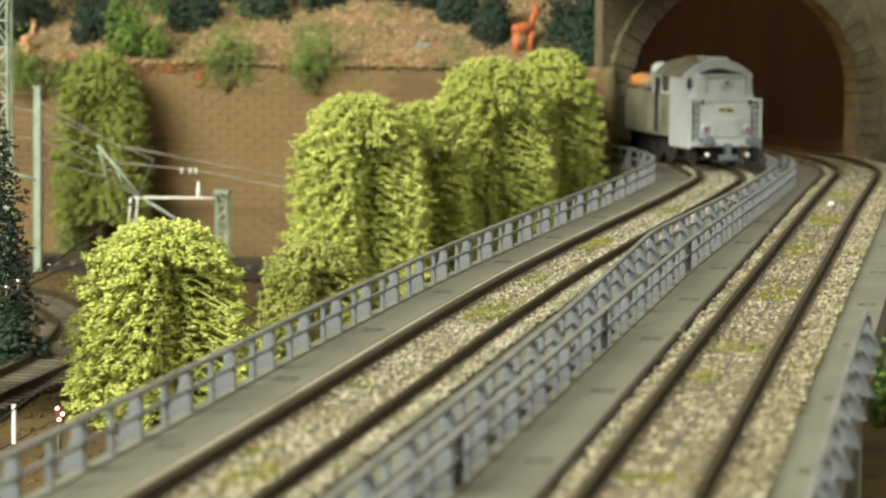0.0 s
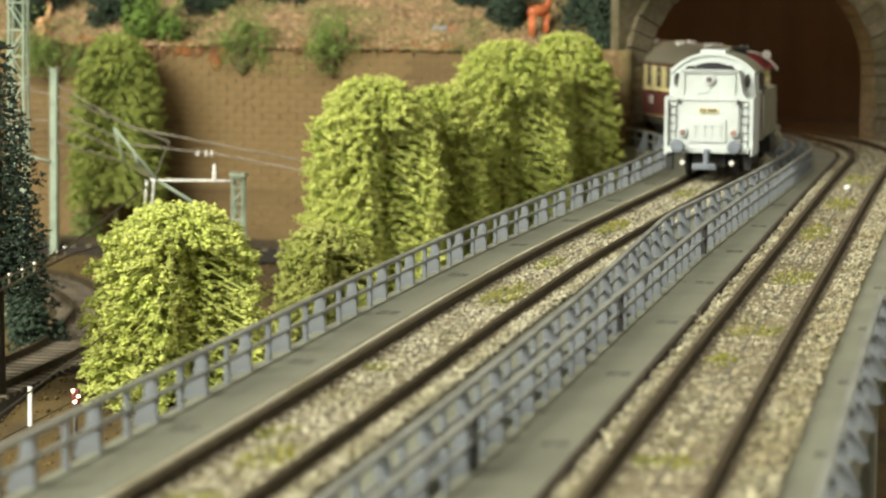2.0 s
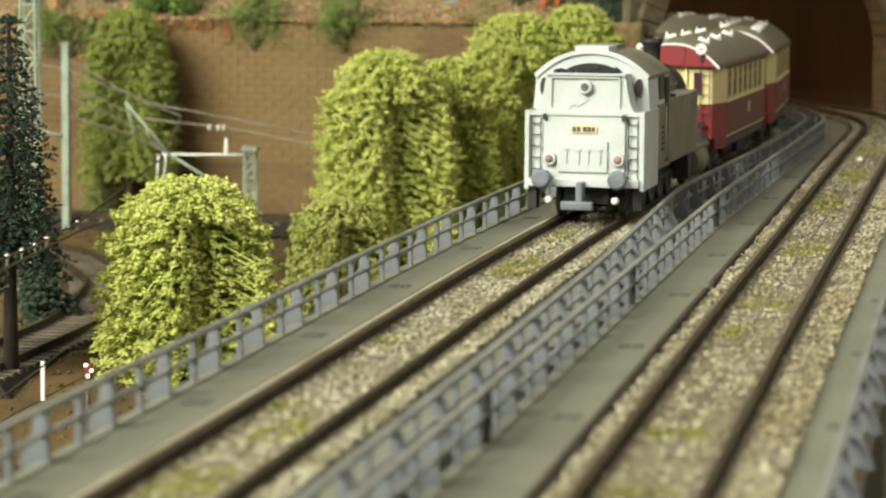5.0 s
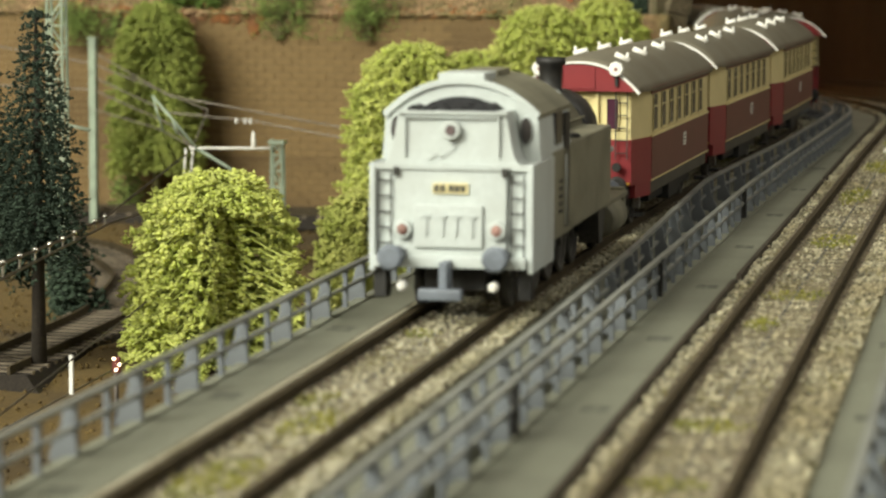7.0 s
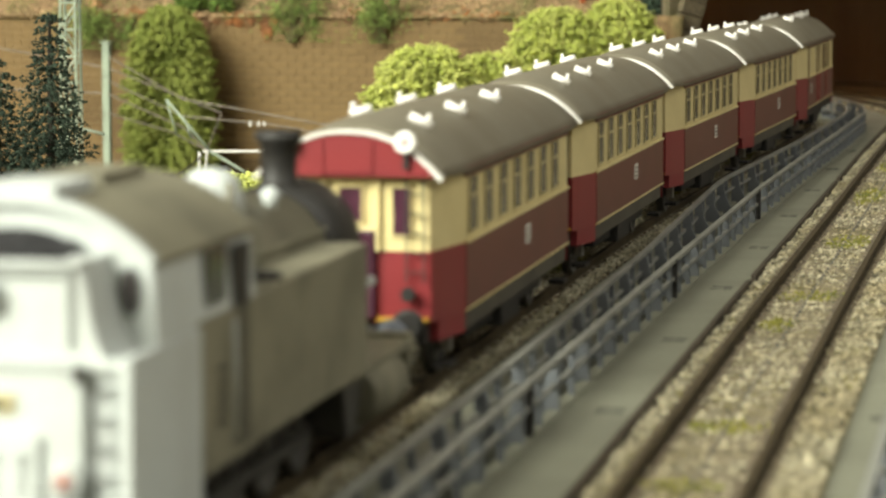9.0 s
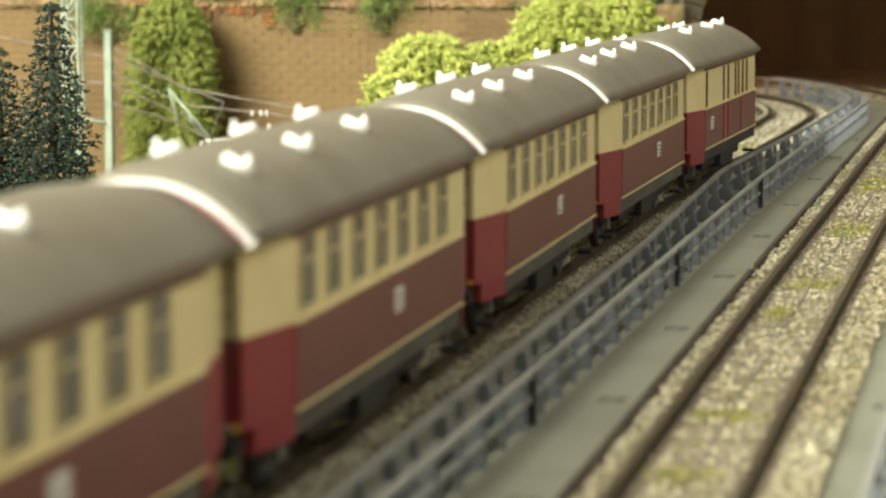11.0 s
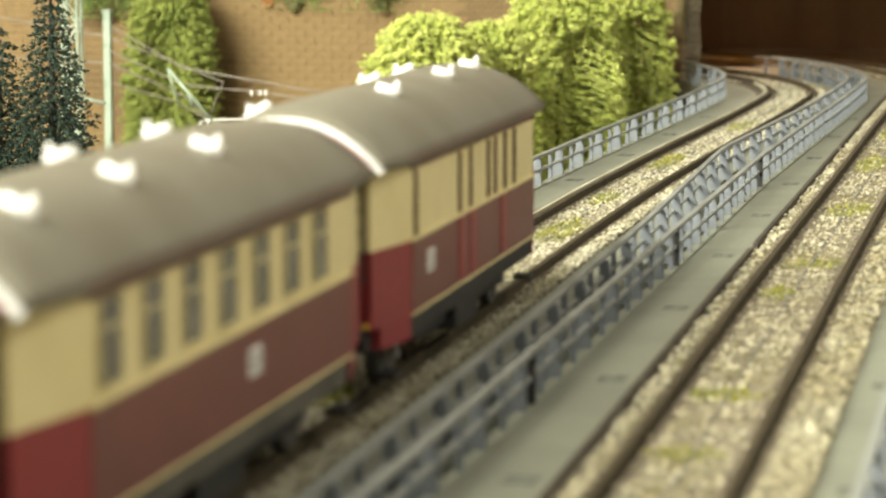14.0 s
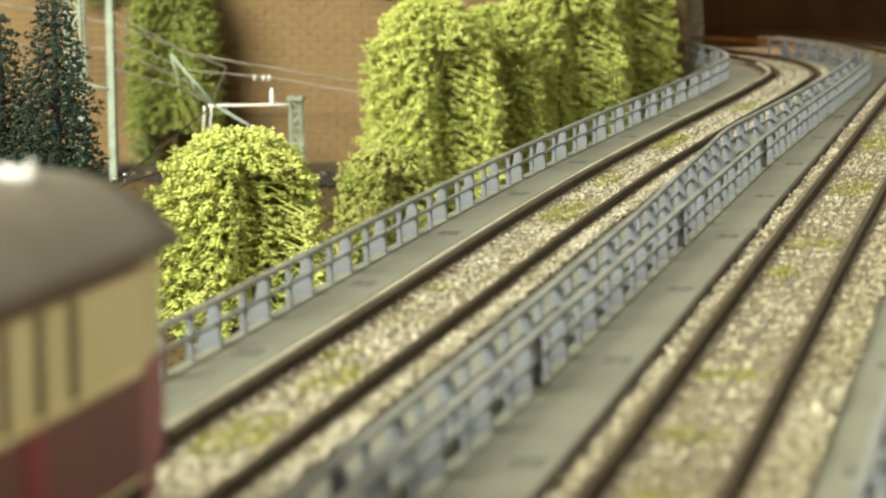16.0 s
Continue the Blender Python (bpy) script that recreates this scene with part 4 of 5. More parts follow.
    wire(bm, [(-0.0930, 0.50, -0.0264), (-0.1148, 0.62, -0.0353), (-0.1513, 0.82, -0.0501), (-0.1600, 0.868, -0.0536)], 0.00025)
    part("lower_wire", bm, M["wire"], th)
    part("strut", box(bm_new(), -0.1323, -0.1313, 0.7195, 0.7205, -0.0425, -0.0322), M["white"], th, "white strut")
    part("post", box(bm_new(), -0.1609, -0.1599, 0.8675, 0.8690, VALLEY - 0.003, -0.0325), M["wire"], th)

    th = holder("contact_wire", "thin grey contact wires crossing before the brick wall", "wire")
    for pts in (((-0.3175, 1.30, 0.0235), (-0.2656, 1.25, 0.0064), (-0.1884, 1.25, -0.0061), (-0.10, 1.22, -0.018)),
                ((-0.3175, 1.30, 0.0120), (-0.2656, 1.25, -0.0011), (-0.2268, 1.25, -0.0042), (-0.10, 1.22, -0.022)),
                ((-0.4200, 1.32, 0.0330), (-0.3175, 1.30, 0.0180), (-0.2450, 1.24, 0.0010), (-0.2255, 1.15, -0.0090)),
                ((-0.4200, 1.32, 0.0080), (-0.3175, 1.30, 0.0060), (-0.2500, 1.20, -0.0030), (-0.2255, 1.15, -0.0092)),
                ((-0.3175, 1.30, -0.0030), (-0.2709, 1.25, -0.0082), (-0.2400, 1.20, -0.0125), (-0.2255, 1.15, -0.0140))):
        bm = bm_new()
        wire(bm, pts, 0.00034)
        part("strand", bm, M["wire_pale"], th)
    for x in (-0.2350, -0.2310, -0.2285):
        part("insulator", turned(bm_new(), (x, 1.25, -0.0055), (0, 0, 1), ((0, 0.0003), (0.0005, 0.0008), (0.0012, 0.0004), (0.0018, 0.0008), (0.0025, 0.0003)), 8), M["white"], th, "white insulator")

    th = holder("signal_lantern", "small red signal lantern with bright lamps", "signal", m=pose(-0.1294, 0.75, 0))
    part("post", tube(bm_new(), (0, 0, VALLEY - 0.003), (0, 0, -0.041), 0.0007), M["wire"], th)
    part("housing", box(bm_new(), -0.0011, 0.0011, -0.0003, 0.0014, -0.0412, -0.0368, 0.0004), M["frieze"], th, "red lantern housing")
    for x, z in ((-0.0004, -0.0372), (0.0012, -0.0387), (0.0002, -0.0402)):
        part("lamp", turned(bm_new(), (x, -0.0003, z), (0, -1, 0), ((0, 0.0004), (0.0006, 0.0004), (0.0009, 0.0002)), 8), M["bulb"], th, "bright lamp")

    th = holder("red_post", "orange-red painted post between the fir trunks", "post", m=pose(-0.1965, 0.828, 0))
    part("shaft", box(bm_new(), -0.0016, 0.0016, -0.0016, 0.0016, VALLEY - 0.004, -0.022, 0.0003), M["signal_red"], th)
    part("cap", box(bm_new(), -0.0019, 0.0019, -0.0019, 0.0019, -0.0222, -0.0208, 0.0003), M["signal_red"], th)

    th = holder("white_trough", "white trough lying beside the valley track", "trough")
    bm = prism(bm_new(), [(1.3485, -0.0570), (1.3485, -0.0535), (1.3490, -0.0535), (1.3495, -0.0562), (1.3525, -0.0562), (1.3530, -0.0535), (1.3535, -0.0535), (1.3535, -0.0570)], "x", -0.2350, -0.2235)
    part("channel", bm, M["white"], th)
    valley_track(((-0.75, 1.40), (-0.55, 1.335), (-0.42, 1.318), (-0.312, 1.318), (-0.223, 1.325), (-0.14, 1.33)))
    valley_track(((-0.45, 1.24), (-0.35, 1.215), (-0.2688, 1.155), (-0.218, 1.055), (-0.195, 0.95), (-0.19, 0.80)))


def animal_figure(x, y, z, turn, s, material, label):
    """A small standing deer, one plain piece."""
    bm = bm_new()
    turned(bm, (-0.0045, 0, 0.0088), (1, 0, 0.12), ((0, 0.0006), (0.001, 0.0020), (0.0045, 0.0023), (0.0080, 0.0021), (0.0095, 0.0010)), 12)
    for lx, ly in ((-0.0030, -0.0011), (-0.0030, 0.0011), (0.0032, -0.0010), (0.0032, 0.0010)):
        tube(bm, (lx, ly, -0.0006), (lx + 0.0003, ly, 0.0082), 0.0005, 0.0010, 7)
    tube(bm, (0.0035, 0, 0.0100), (0.0060, 0, 0.0165), 0.0016, 0.0009, 9)
    turned(bm, (0.0050, 0, 0.0172), (1, 0, -0.35), ((0, 0.0006), (0.0010, 0.0012), (0.0024, 0.0009), (0.0040, 0.0004)), 9)
    for sy in (-1, 1):
        tube(bm, (0.0054, sy * 0.0006, 0.0178), (0.0048, sy * 0.0012, 0.0198), 0.0004, 0.0001, 5)
    ob = part("deer_figure", bm, M[material])
    ob.matrix_basis = pose(x, y, z, 0, 0, turn) @ Matrix.Scale(s, 4)
    return tagged(ob, label, "animal figure")


def figures():
    animal_figure(-0.1075, 1.400, 0.0470, 40, 1.25, "orange", "orange plastic deer figure on the wall top")
    animal_figure(-0.3535, 1.392, 0.0415, 75, 0.95, "tan", "tan plastic deer figure among dark bushes")


# ---- rolling stock: leading end at y = 0, rail top at z = 0 ----
WHEELS, RODS = [], []


def wheelset(parent, y, r, rim_x=0.0088, name="wheelset"):
    """Two spoked wheels on an axle, free to turn about it."""
    ob = new(name)
    ob.empty_display_size = 0.005
    ob.parent = parent
    ob.matrix_basis = pose(0, y, r)
    part("axle", tube(bm_new(), (-rim_x, 0, 0), (rim_x, 0, 0), 0.0009, n=8), M["gear"], ob)
    for sx in (-1, 1):
        x = sx * rim_x
        bm = turned(bm_new(), (x - 0.0010, 0, 0), (1, 0, 0), ((0, r * 0.2), (0, r * 0.24), (0.0006, r * 0.26), (0.0006, r * 0.82), (0, r * 0.86), (0, r), (0.0020, r), (0.0020, r * 0.86), (0.0014, r * 0.82), (0.0014, r * 0.26), (0.0020, r * 0.24), (0.0020, r * 0.2)), 24)
        part("wheel", bm, M["gear"], ob)
    WHEELS.append((ob, y, r))
    return ob


def buffer(parent, x, y, out, material, k=1.0):
    """A round buffer that sticks out along y; out is -1 or 1."""
    bm = turned(bm_new(), (x, y, 0.0122), (0, out, 0), [(h * k, r) for h, r in ((0, 0.0017), (0.0035, 0.0017), (0.0036, 0.0010), (0.0070, 0.0010), (0.0071, 0.0026), (0.0078, 0.0027), (0.0084, 0.0020))], 18)
    return part("buffer", bm, material, parent, "round blue-grey buffer")


def ladder(parent, x, half, y, z0, z1, rungs, material):
    bm = bm_new()
    for sx in (-1, 1):
        tube(bm, (x + sx * half, y, z0), (x + sx * half, y, z1), 0.00018, n=6)
    for i in range(rungs):
        z = z0 + (z1 - z0) * (i + 0.5) / rungs
        tube(bm, (x - half, y, z), (x + half, y, z), 0.00016, n=6)
    return part("ladder", bm, material, parent, "thin dark ladder")


def arc_points(half, edge, apex, n=18):
    return [(-half + 2 * half * i / n, edge + (apex - edge) * (1 - abs(2 * i / n - 1) ** 2.3)) for i in range(n + 1)]


def locomotive():
    th = holder("steam_locomotive", "pale grey model tank locomotive running bunker first", "locomotive")
    # R is the paint of G with shade put into its colour.
    G, R, K = M["loco"], M["loco_shaded"], M["black"]
    # bunker
    bm = box(bm_new(), -0.0158, 0.0158, 0.0006, 0.027, 0.0112, 0.0303, 0.0004)
    bunker = part("bunker", bm, G, th)
    bm = box(bm_new(), -0.0114, 0.0114, -0.0006, 0.001, 0.0112, 0.0298, 0.0003)
    part("rear_panel", bm, G, bunker)
    for sx in (-1, 1):
        x0, x1 = sorted((sx * 0.0155, sx * 0.0168))
        part("corner_post", box(bm_new(), x0, x1, -0.0006, 0.027, 0.0085, 0.0305, 0.0003), G, bunker)
        part("cap_strip", box(bm_new(), *sorted((sx * 0.0112, sx * 0.0157)), -0.0004, 0.001, 0.0292, 0.0303), G, bunker)
        ladder(bunker, sx * 0.0136, 0.0013, -0.0003, 0.0095, 0.0285, 6, M["gear"])
        buffer(th, sx * 0.0106, -0.0015, -1, M["steel_blue"])
        lan = part("lantern", turned(bm_new(), (sx * 0.0096, -0.0004, 0.0172), (0, -1, 0), ((0, 0.0019), (0.0014, 0.0019), (0.0017, 0.0016))), G, th)
        part("lens", turned(bm_new(), (sx * 0.0096, -0.0020, 0.0172), (0, -1, 0), ((0, 0.0012), (0.0004, 0.0010), (0.0006, 0.0003))), M["lens_red"], lan, "dull red lantern lens")
        part("hook", box(bm_new(), *sorted((sx * 0.0105, sx * 0.0116)), -0.0014, -0.0006, 0.0280, 0.0297), M["gear"], bunker)
    part("ledge", box(bm_new(), -0.0118, 0.0118, -0.0011, -0.0004, 0.0293, 0.0300), G, bunker)
    plaque = part("plaque", box(bm_new(), -0.0036, 0.0036, -0.0011, -0.0006, 0.0245, 0.0266), M["plate"], th, "yellow plaque with dark bars")
    bm = bm_new()
    for x, w in ((-0.0028, 0.0010), (-0.0015, 0.0010), (0.0002, 0.0010), (0.0014, 0.0010), (0.0026, 0.0009)):
        box(bm, x - w / 2, x + w / 2, -0.00125, -0.0011, 0.0249, 0.0262)
    part("lettering", bm, M["underframe"], plaque, "plain dark bars")
    box_lid = part("tool_locker", box(bm_new(), -0.0074, 0.0066, -0.0014, -0.0005, 0.0136, 0.0222, 0.0002), G, th)
    bm = bm_new()
    for x in (-0.0050, -0.0015, 0.0012, 0.0045):
        box(bm, x - 0.0003, x + 0.0003, -0.0018, -0.0014, 0.0160, 0.0200)
        box(bm, x - 0.0009, x + 0.0009, -0.0018, -0.0014, 0.0196, 0.0203)
    part("latch", bm, G, box_lid)
    # upper bunker with its flared foot, and the coal
    bm = bm_new()
    levels = ((0.0300, 0.0142), (0.0312, 0.0131), (0.0330, 0.0124), (0.0360, 0.0118), (0.0408, 0.0110))
    rings = [[bm.verts.new(p) for p in ((-w, 0.0004 + 0.02 * (z - 0.03), z), (w, 0.0004 + 0.02 * (z - 0.03), z), (w, 0.022, z), (-w, 0.022, z))] for z, w in levels]
    for u, v in zip(rings, rings[1:]):
        for i in range(4):
            bm.faces.new((u[i], u[(i + 1) % 4], v[(i + 1) % 4], v[i]))
    bm.faces.new(rings[-1])
    upper = part("upper_bunker", bm, G, th)
    bm = bm_new()
    for x0, x1, z0, z1 in ((-0.0098, -0.0094, 0.0318, 0.0400), (0.0094, 0.0098, 0.0318, 0.0400), (-0.0098, 0.0098, 0.0396, 0.0400), (-0.0112, 0.0112, 0.0404, 0.0410)):
        box(bm, x0, x1, -0.0003, 0.0012, z0, z1)
    part("beading", bm, G, upper)
    head = part("headlamp", turned(bm_new(), (0.0, 0.0002, 0.0372), (0, -1, 0), ((0, 0.0020), (0.0012, 0.0020), (0.0014, 0.0017))), G, th)
    part("lens", turned(bm_new(), (0.0, -0.0012, 0.0372), (0, -1, 0), ((0, 0.0011), (0.0004, 0.0009))), M["lamp_glass"], head, "dark headlamp glass")
    bm = bm_new()
    wire(bm, [(0.0002, -0.0003, 0.0352), (0.0004, -0.0003, 0.0338), (-0.0022, -0.0003, 0.0320), (-0.0032, -0.0003, 0.0328), (-0.0052, -0.0003, 0.0314)], 0.00013)
    part("cable", bm, G, head)
    bm = bm_new()
    rng = random.Random(9)
    for i in range(80):
        p = Vector((rng.uniform(-0.0088, 0.0088), rng.uniform(0.002, 0.0098), 0.0404 + rng.uniform(0, 0.0010)))
        bmesh.ops.create_icosphere(bm, subdivisions=1, radius=rng.uniform(0.0006, 0.0013), matrix=Matrix.Translation(p))
    tagged(part("coal", bm, M["coal"], upper, "black coal heap"), kind="stuff")
    # cab
    cab_out = [(-0.0165, 0.0300), (0.0165, 0.0300), (0.0158, 0.0395)] + arc_points(0.0152, 0.0405, 0.0462, 12)[::-1] + [(-0.0158, 0.0395)]
    cab = part("cab", prism(bm_new(), cab_out, "y", 0.0108, 0.0520), G, th)
    for sx in (-1, 1):
        x0, x1 = sorted((sx * 0.0157, sx * 0.0167))
        part("cab_side", box(bm_new(), x0, x1, 0.026, 0.0525, 0.0125, 0.0312, 0.0003), R, cab)
        part("window_frame", turned(bm_new(), (sx * 0.0134, 0.0109, 0.0366), (0, -1, 0), ((0, 0.0019), (0.0004, 0.0019), (0.0005, 0.0015)), 18), G, cab, m=Matrix.Translation((sx * 0.0134 * 0.25, 0, -0.0366 * 0.6)) @ Matrix.Diagonal((0.75, 1, 1.6, 1)))
        win = turned(bm_new(), (sx * 0.0134, 0.0104, 0.0366), (0, -1, 0), ((0, 0.0016), (0.0003, 0.0016)), 14)
        bmesh.ops.scale(win, vec=(0.75, 1, 1.7), space=Matrix.Translation((-sx * 0.0134, 0, -0.0366)), verts=win.verts)
        part("rear_window", win, M["pane"], cab, "dark oval cab window")
        bm = box(bm_new(), *sorted((sx * 0.0160, sx * 0.0166)), 0.030, 0.0385, 0.0325, 0.0392)
        part("side_window", bm, M["pane"], cab, "dark side window")
        bm = box(bm_new(), *sorted((sx * 0.0160, sx * 0.0167)), 0.0415, 0.0485, 0.0140, 0.0385)
        part("doorway", bm, K, cab, "dark cab doorway")
        part("handrail", tube(bm_new(), (sx * 0.0172, 0.040, 0.0150), (sx * 0.0172, 0.040, 0.0300), 0.0002), G, cab)
    # roof: an arched shell, a pale rear edge and a hatch
    arc = arc_points(0.0162, 0.0400, 0.0470, 18)
    bm = bm_new()
    prism(bm, arc + [(x, z - 0.0008) for x, z in arc[::-1]], "y", 0.0115, 0.0530)
    roof = part("roof", bm, R, th, "cab roof in grey paint darkened for shade")
    bm = bm_new()
    prism(bm, [(x * 1.005, z + 0.0002) for x, z in arc] + [(x * 0.97, z - 0.0010) for x, z in arc[::-1]], "y", 0.0100, 0.0117)
    part("rear_edge", bm, G, roof, "pale grey roof edge")
    part("hatch", box(bm_new(), -0.0048, 0.0048, 0.0104, 0.024, 0.0464, 0.0482, 0.0003), G, roof)
    part("hatch_lid", box(bm_new(), -0.0040, 0.0040, 0.030, 0.046, 0.0466, 0.0480, 0.0003), R, roof)
    # Flat coal-black panel: the opening's shade put into colour.
    mouth = arc_points(0.0090, 0.0404, 0.0434, 12)
    part("coal_opening", prism(bm_new(), mouth, "y", 0.0103, 0.0110), M["coal"], cab, "dark panel standing for the shaded coal opening under the roof")
    # side tanks, boiler, smokebox
    for sx in (-1, 1):
        x0, x1 = sorted((sx * 0.0095, sx * 0.0168))
        tank = part("side_tank", box(bm_new(), x0, x1, 0.0515, 0.1135, 0.0128, 0.0318, 0.0006), R, th, "side tank in grey paint darkened for shade")
        part("filler_lid", turned(bm_new(), (sx * 0.0135, 0.066, 0.0316), (0, 0, 1), ((0, 0.0028), (0.0008, 0.0028), (0.0011, 0.0020))), K, tank)
        bm = bm_new()
        for i in range(5):
            box(bm, *sorted((sx * 0.0166, sx * 0.0170)), 0.034, 0.0375, 0.0178 + 0.0016 * i, 0.0184 + 0.0016 * i)
        part("lettering", bm, K, tank, "plain dark bars")
        part("step", box(bm_new(), *sorted((sx * 0.0110, sx * 0.0165)), 0.1135, 0.1200, 0.0250, 0.0262, 0.0002), G, th)
        part("cylinder", turned(bm_new(), (sx * 0.0135, 0.1180, 0.0085), (0, 1, 0), ((0, 0.0034), (0.001, 0.0044), (0.019, 0.0044), (0.020, 0.0030)), 18), M["loco_shaded"], th)
        part("footplate", box(bm_new(), *sorted((sx * 0.0060, sx * 0.0160)), 0.110, 0.1500, 0.0120, 0.0132, 0.0002), R, th)
        buffer(th, sx * 0.0106, 0.1500, 1, M["steel_blue"])
    boiler = part("boiler", turned(bm_new(), (0, 0.050, 0.0290), (0, 1, 0), ((0, 0.0098), (0.068, 0.0098)), 28), R, th, "boiler in grey paint darkened for shade")
    part("band", turned(bm_new(), (0, 0.080, 0.0290), (0, 1, 0), ((0, 0.0100), (0.0010, 0.0100)), 28), R, boiler)
    part("smokebox", turned(bm_new(), (0, 0.1175, 0.0290), (0, 1, 0), ((0, 0.0102), (0.020, 0.0102), (0.0215, 0.0090), (0.0225, 0.0040)), 28), K, th, "black smokebox")
    part("sand_dome", turned(bm_new(), (0, 0.070, 0.0376), (0, 0, 1), ((0, 0.0052), (0.0022, 0.0046), (0.0040, 0.0040), (0.0052, 0.0024), (0.0056, 0.0004)), 20), G, th)
    part("steam_dome", turned(bm_new(), (0, 0.090, 0.0376), (0, 0, 1), ((0, 0.0050), (0.0030, 0.0045), (0.0050, 0.0039), (0.0062, 0.0024), (0.0066, 0.0004)), 20), G, th)
    part("chimney", turned(bm_new(), (0, 0.127, 0.0380), (0, 0, 1), ((0, 0.0040), (0.0015, 0.0027), (0.0070, 0.0029), (0.0075, 0.0036), (0.0090, 0.0036), (0.0088, 0.0026)), 20), K, th, "black chimney")
    part("bell", turned(bm_new(), (0.0045, 0.105, 0.0366), (0, 0, 1), ((0, 0.0006), (0.0015, 0.0010), (0.0030, 0.0016), (0.0038, 0.0004)), 12), G, th)
    bm = bm_new()
    for x, y in ((0.0060, 0.060), (-0.0050, 0.058), (0.0055, 0.080)):
        tube(bm, (x, y, 0.0355), (x, y, 0.0430), 0.0007, 0.0005, 8)
    tube(bm, (0.0098, 0.055, 0.0335), (0.0098, 0.116, 0.0335), 0.0003, n=6)
    tube(bm, (-0.0098, 0.055, 0.0335), (-0.0098, 0.116, 0.0335), 0.0003, n=6)
    part("pipework", bm, R, boiler)
    # frame, beam, coupling, gear
    part("frame", box(bm_new(), -0.0062, 0.0062, 0.004, 0.148, 0.0045, 0.0125), K, th)
    part("buffer_beam", box(bm_new(), -0.0155, 0.0155, -0.0018, 0.0010, 0.0095, 0.0118, 0.0003), G, th)
    part("buffer_beam", box(bm_new(), -0.0155, 0.0155, 0.1480, 0.1505, 0.0085, 0.0140, 0.0003), R, th)
    part("coupling_bar", box(bm_new(), -0.0052, 0.0038, -0.0085, -0.0060, 0.0036, 0.0060, 0.0006), M["steel_blue"], th)
    part("coupling_link", box(bm_new(), -0.0012, 0.0006, -0.0072, -0.0015, 0.0050, 0.0112, 0.0004), M["steel_blue"], th)
    for sx in (-1, 1):
        part("steps", box(bm_new(), *sorted((sx * 0.0135, sx * 0.0162)), 0.0010, 0.0060, 0.0030, 0.0100, 0.0002), K, th)
        # White instead of metal: the pin's glint is put into the colour.
        part("coupling_pin", turned(bm_new(), (sx * 0.0093, -0.0022, 0.0060), (0, -1, 0), ((0, 0.0010), (0.0016, 0.0011), (0.0022, 0.0006)), 12), M["white"], th, "coupling pin whitened for its metal glint")
    for y, r in ((0.016, 0.0052), (0.046, 0.0080), (0.064, 0.0080), (0.082, 0.0080), (0.100, 0.0080), (0.138, 0.0050)):
        wheelset(th, y, r)
    for sx in (-1, 1):
        rod = part("side_rod", box(bm_new(), *sorted((sx * 0.0104, sx * 0.0112)), 0.045, 0.101, -0.0008, 0.0008, 0.0002), M["gear"], th)
        RODS.append((rod, 0.0080, 0.0 if sx > 0 else math.pi / 2))
        part("brake_gear", box(bm_new(), *sorted((sx * 0.0072, sx * 0.0080)), 0.030, 0.110, 0.0020, 0.0036), K, th)
        part("ash_pan", prism(bm_new(), [(0.105, 0.012), (0.118, 0.012), (0.112, 0.004), (0.107, 0.004)], "x", *sorted((sx * 0.0100, sx * 0.0150))), M["gear"], th)
    return th


C_LEN = 0.149


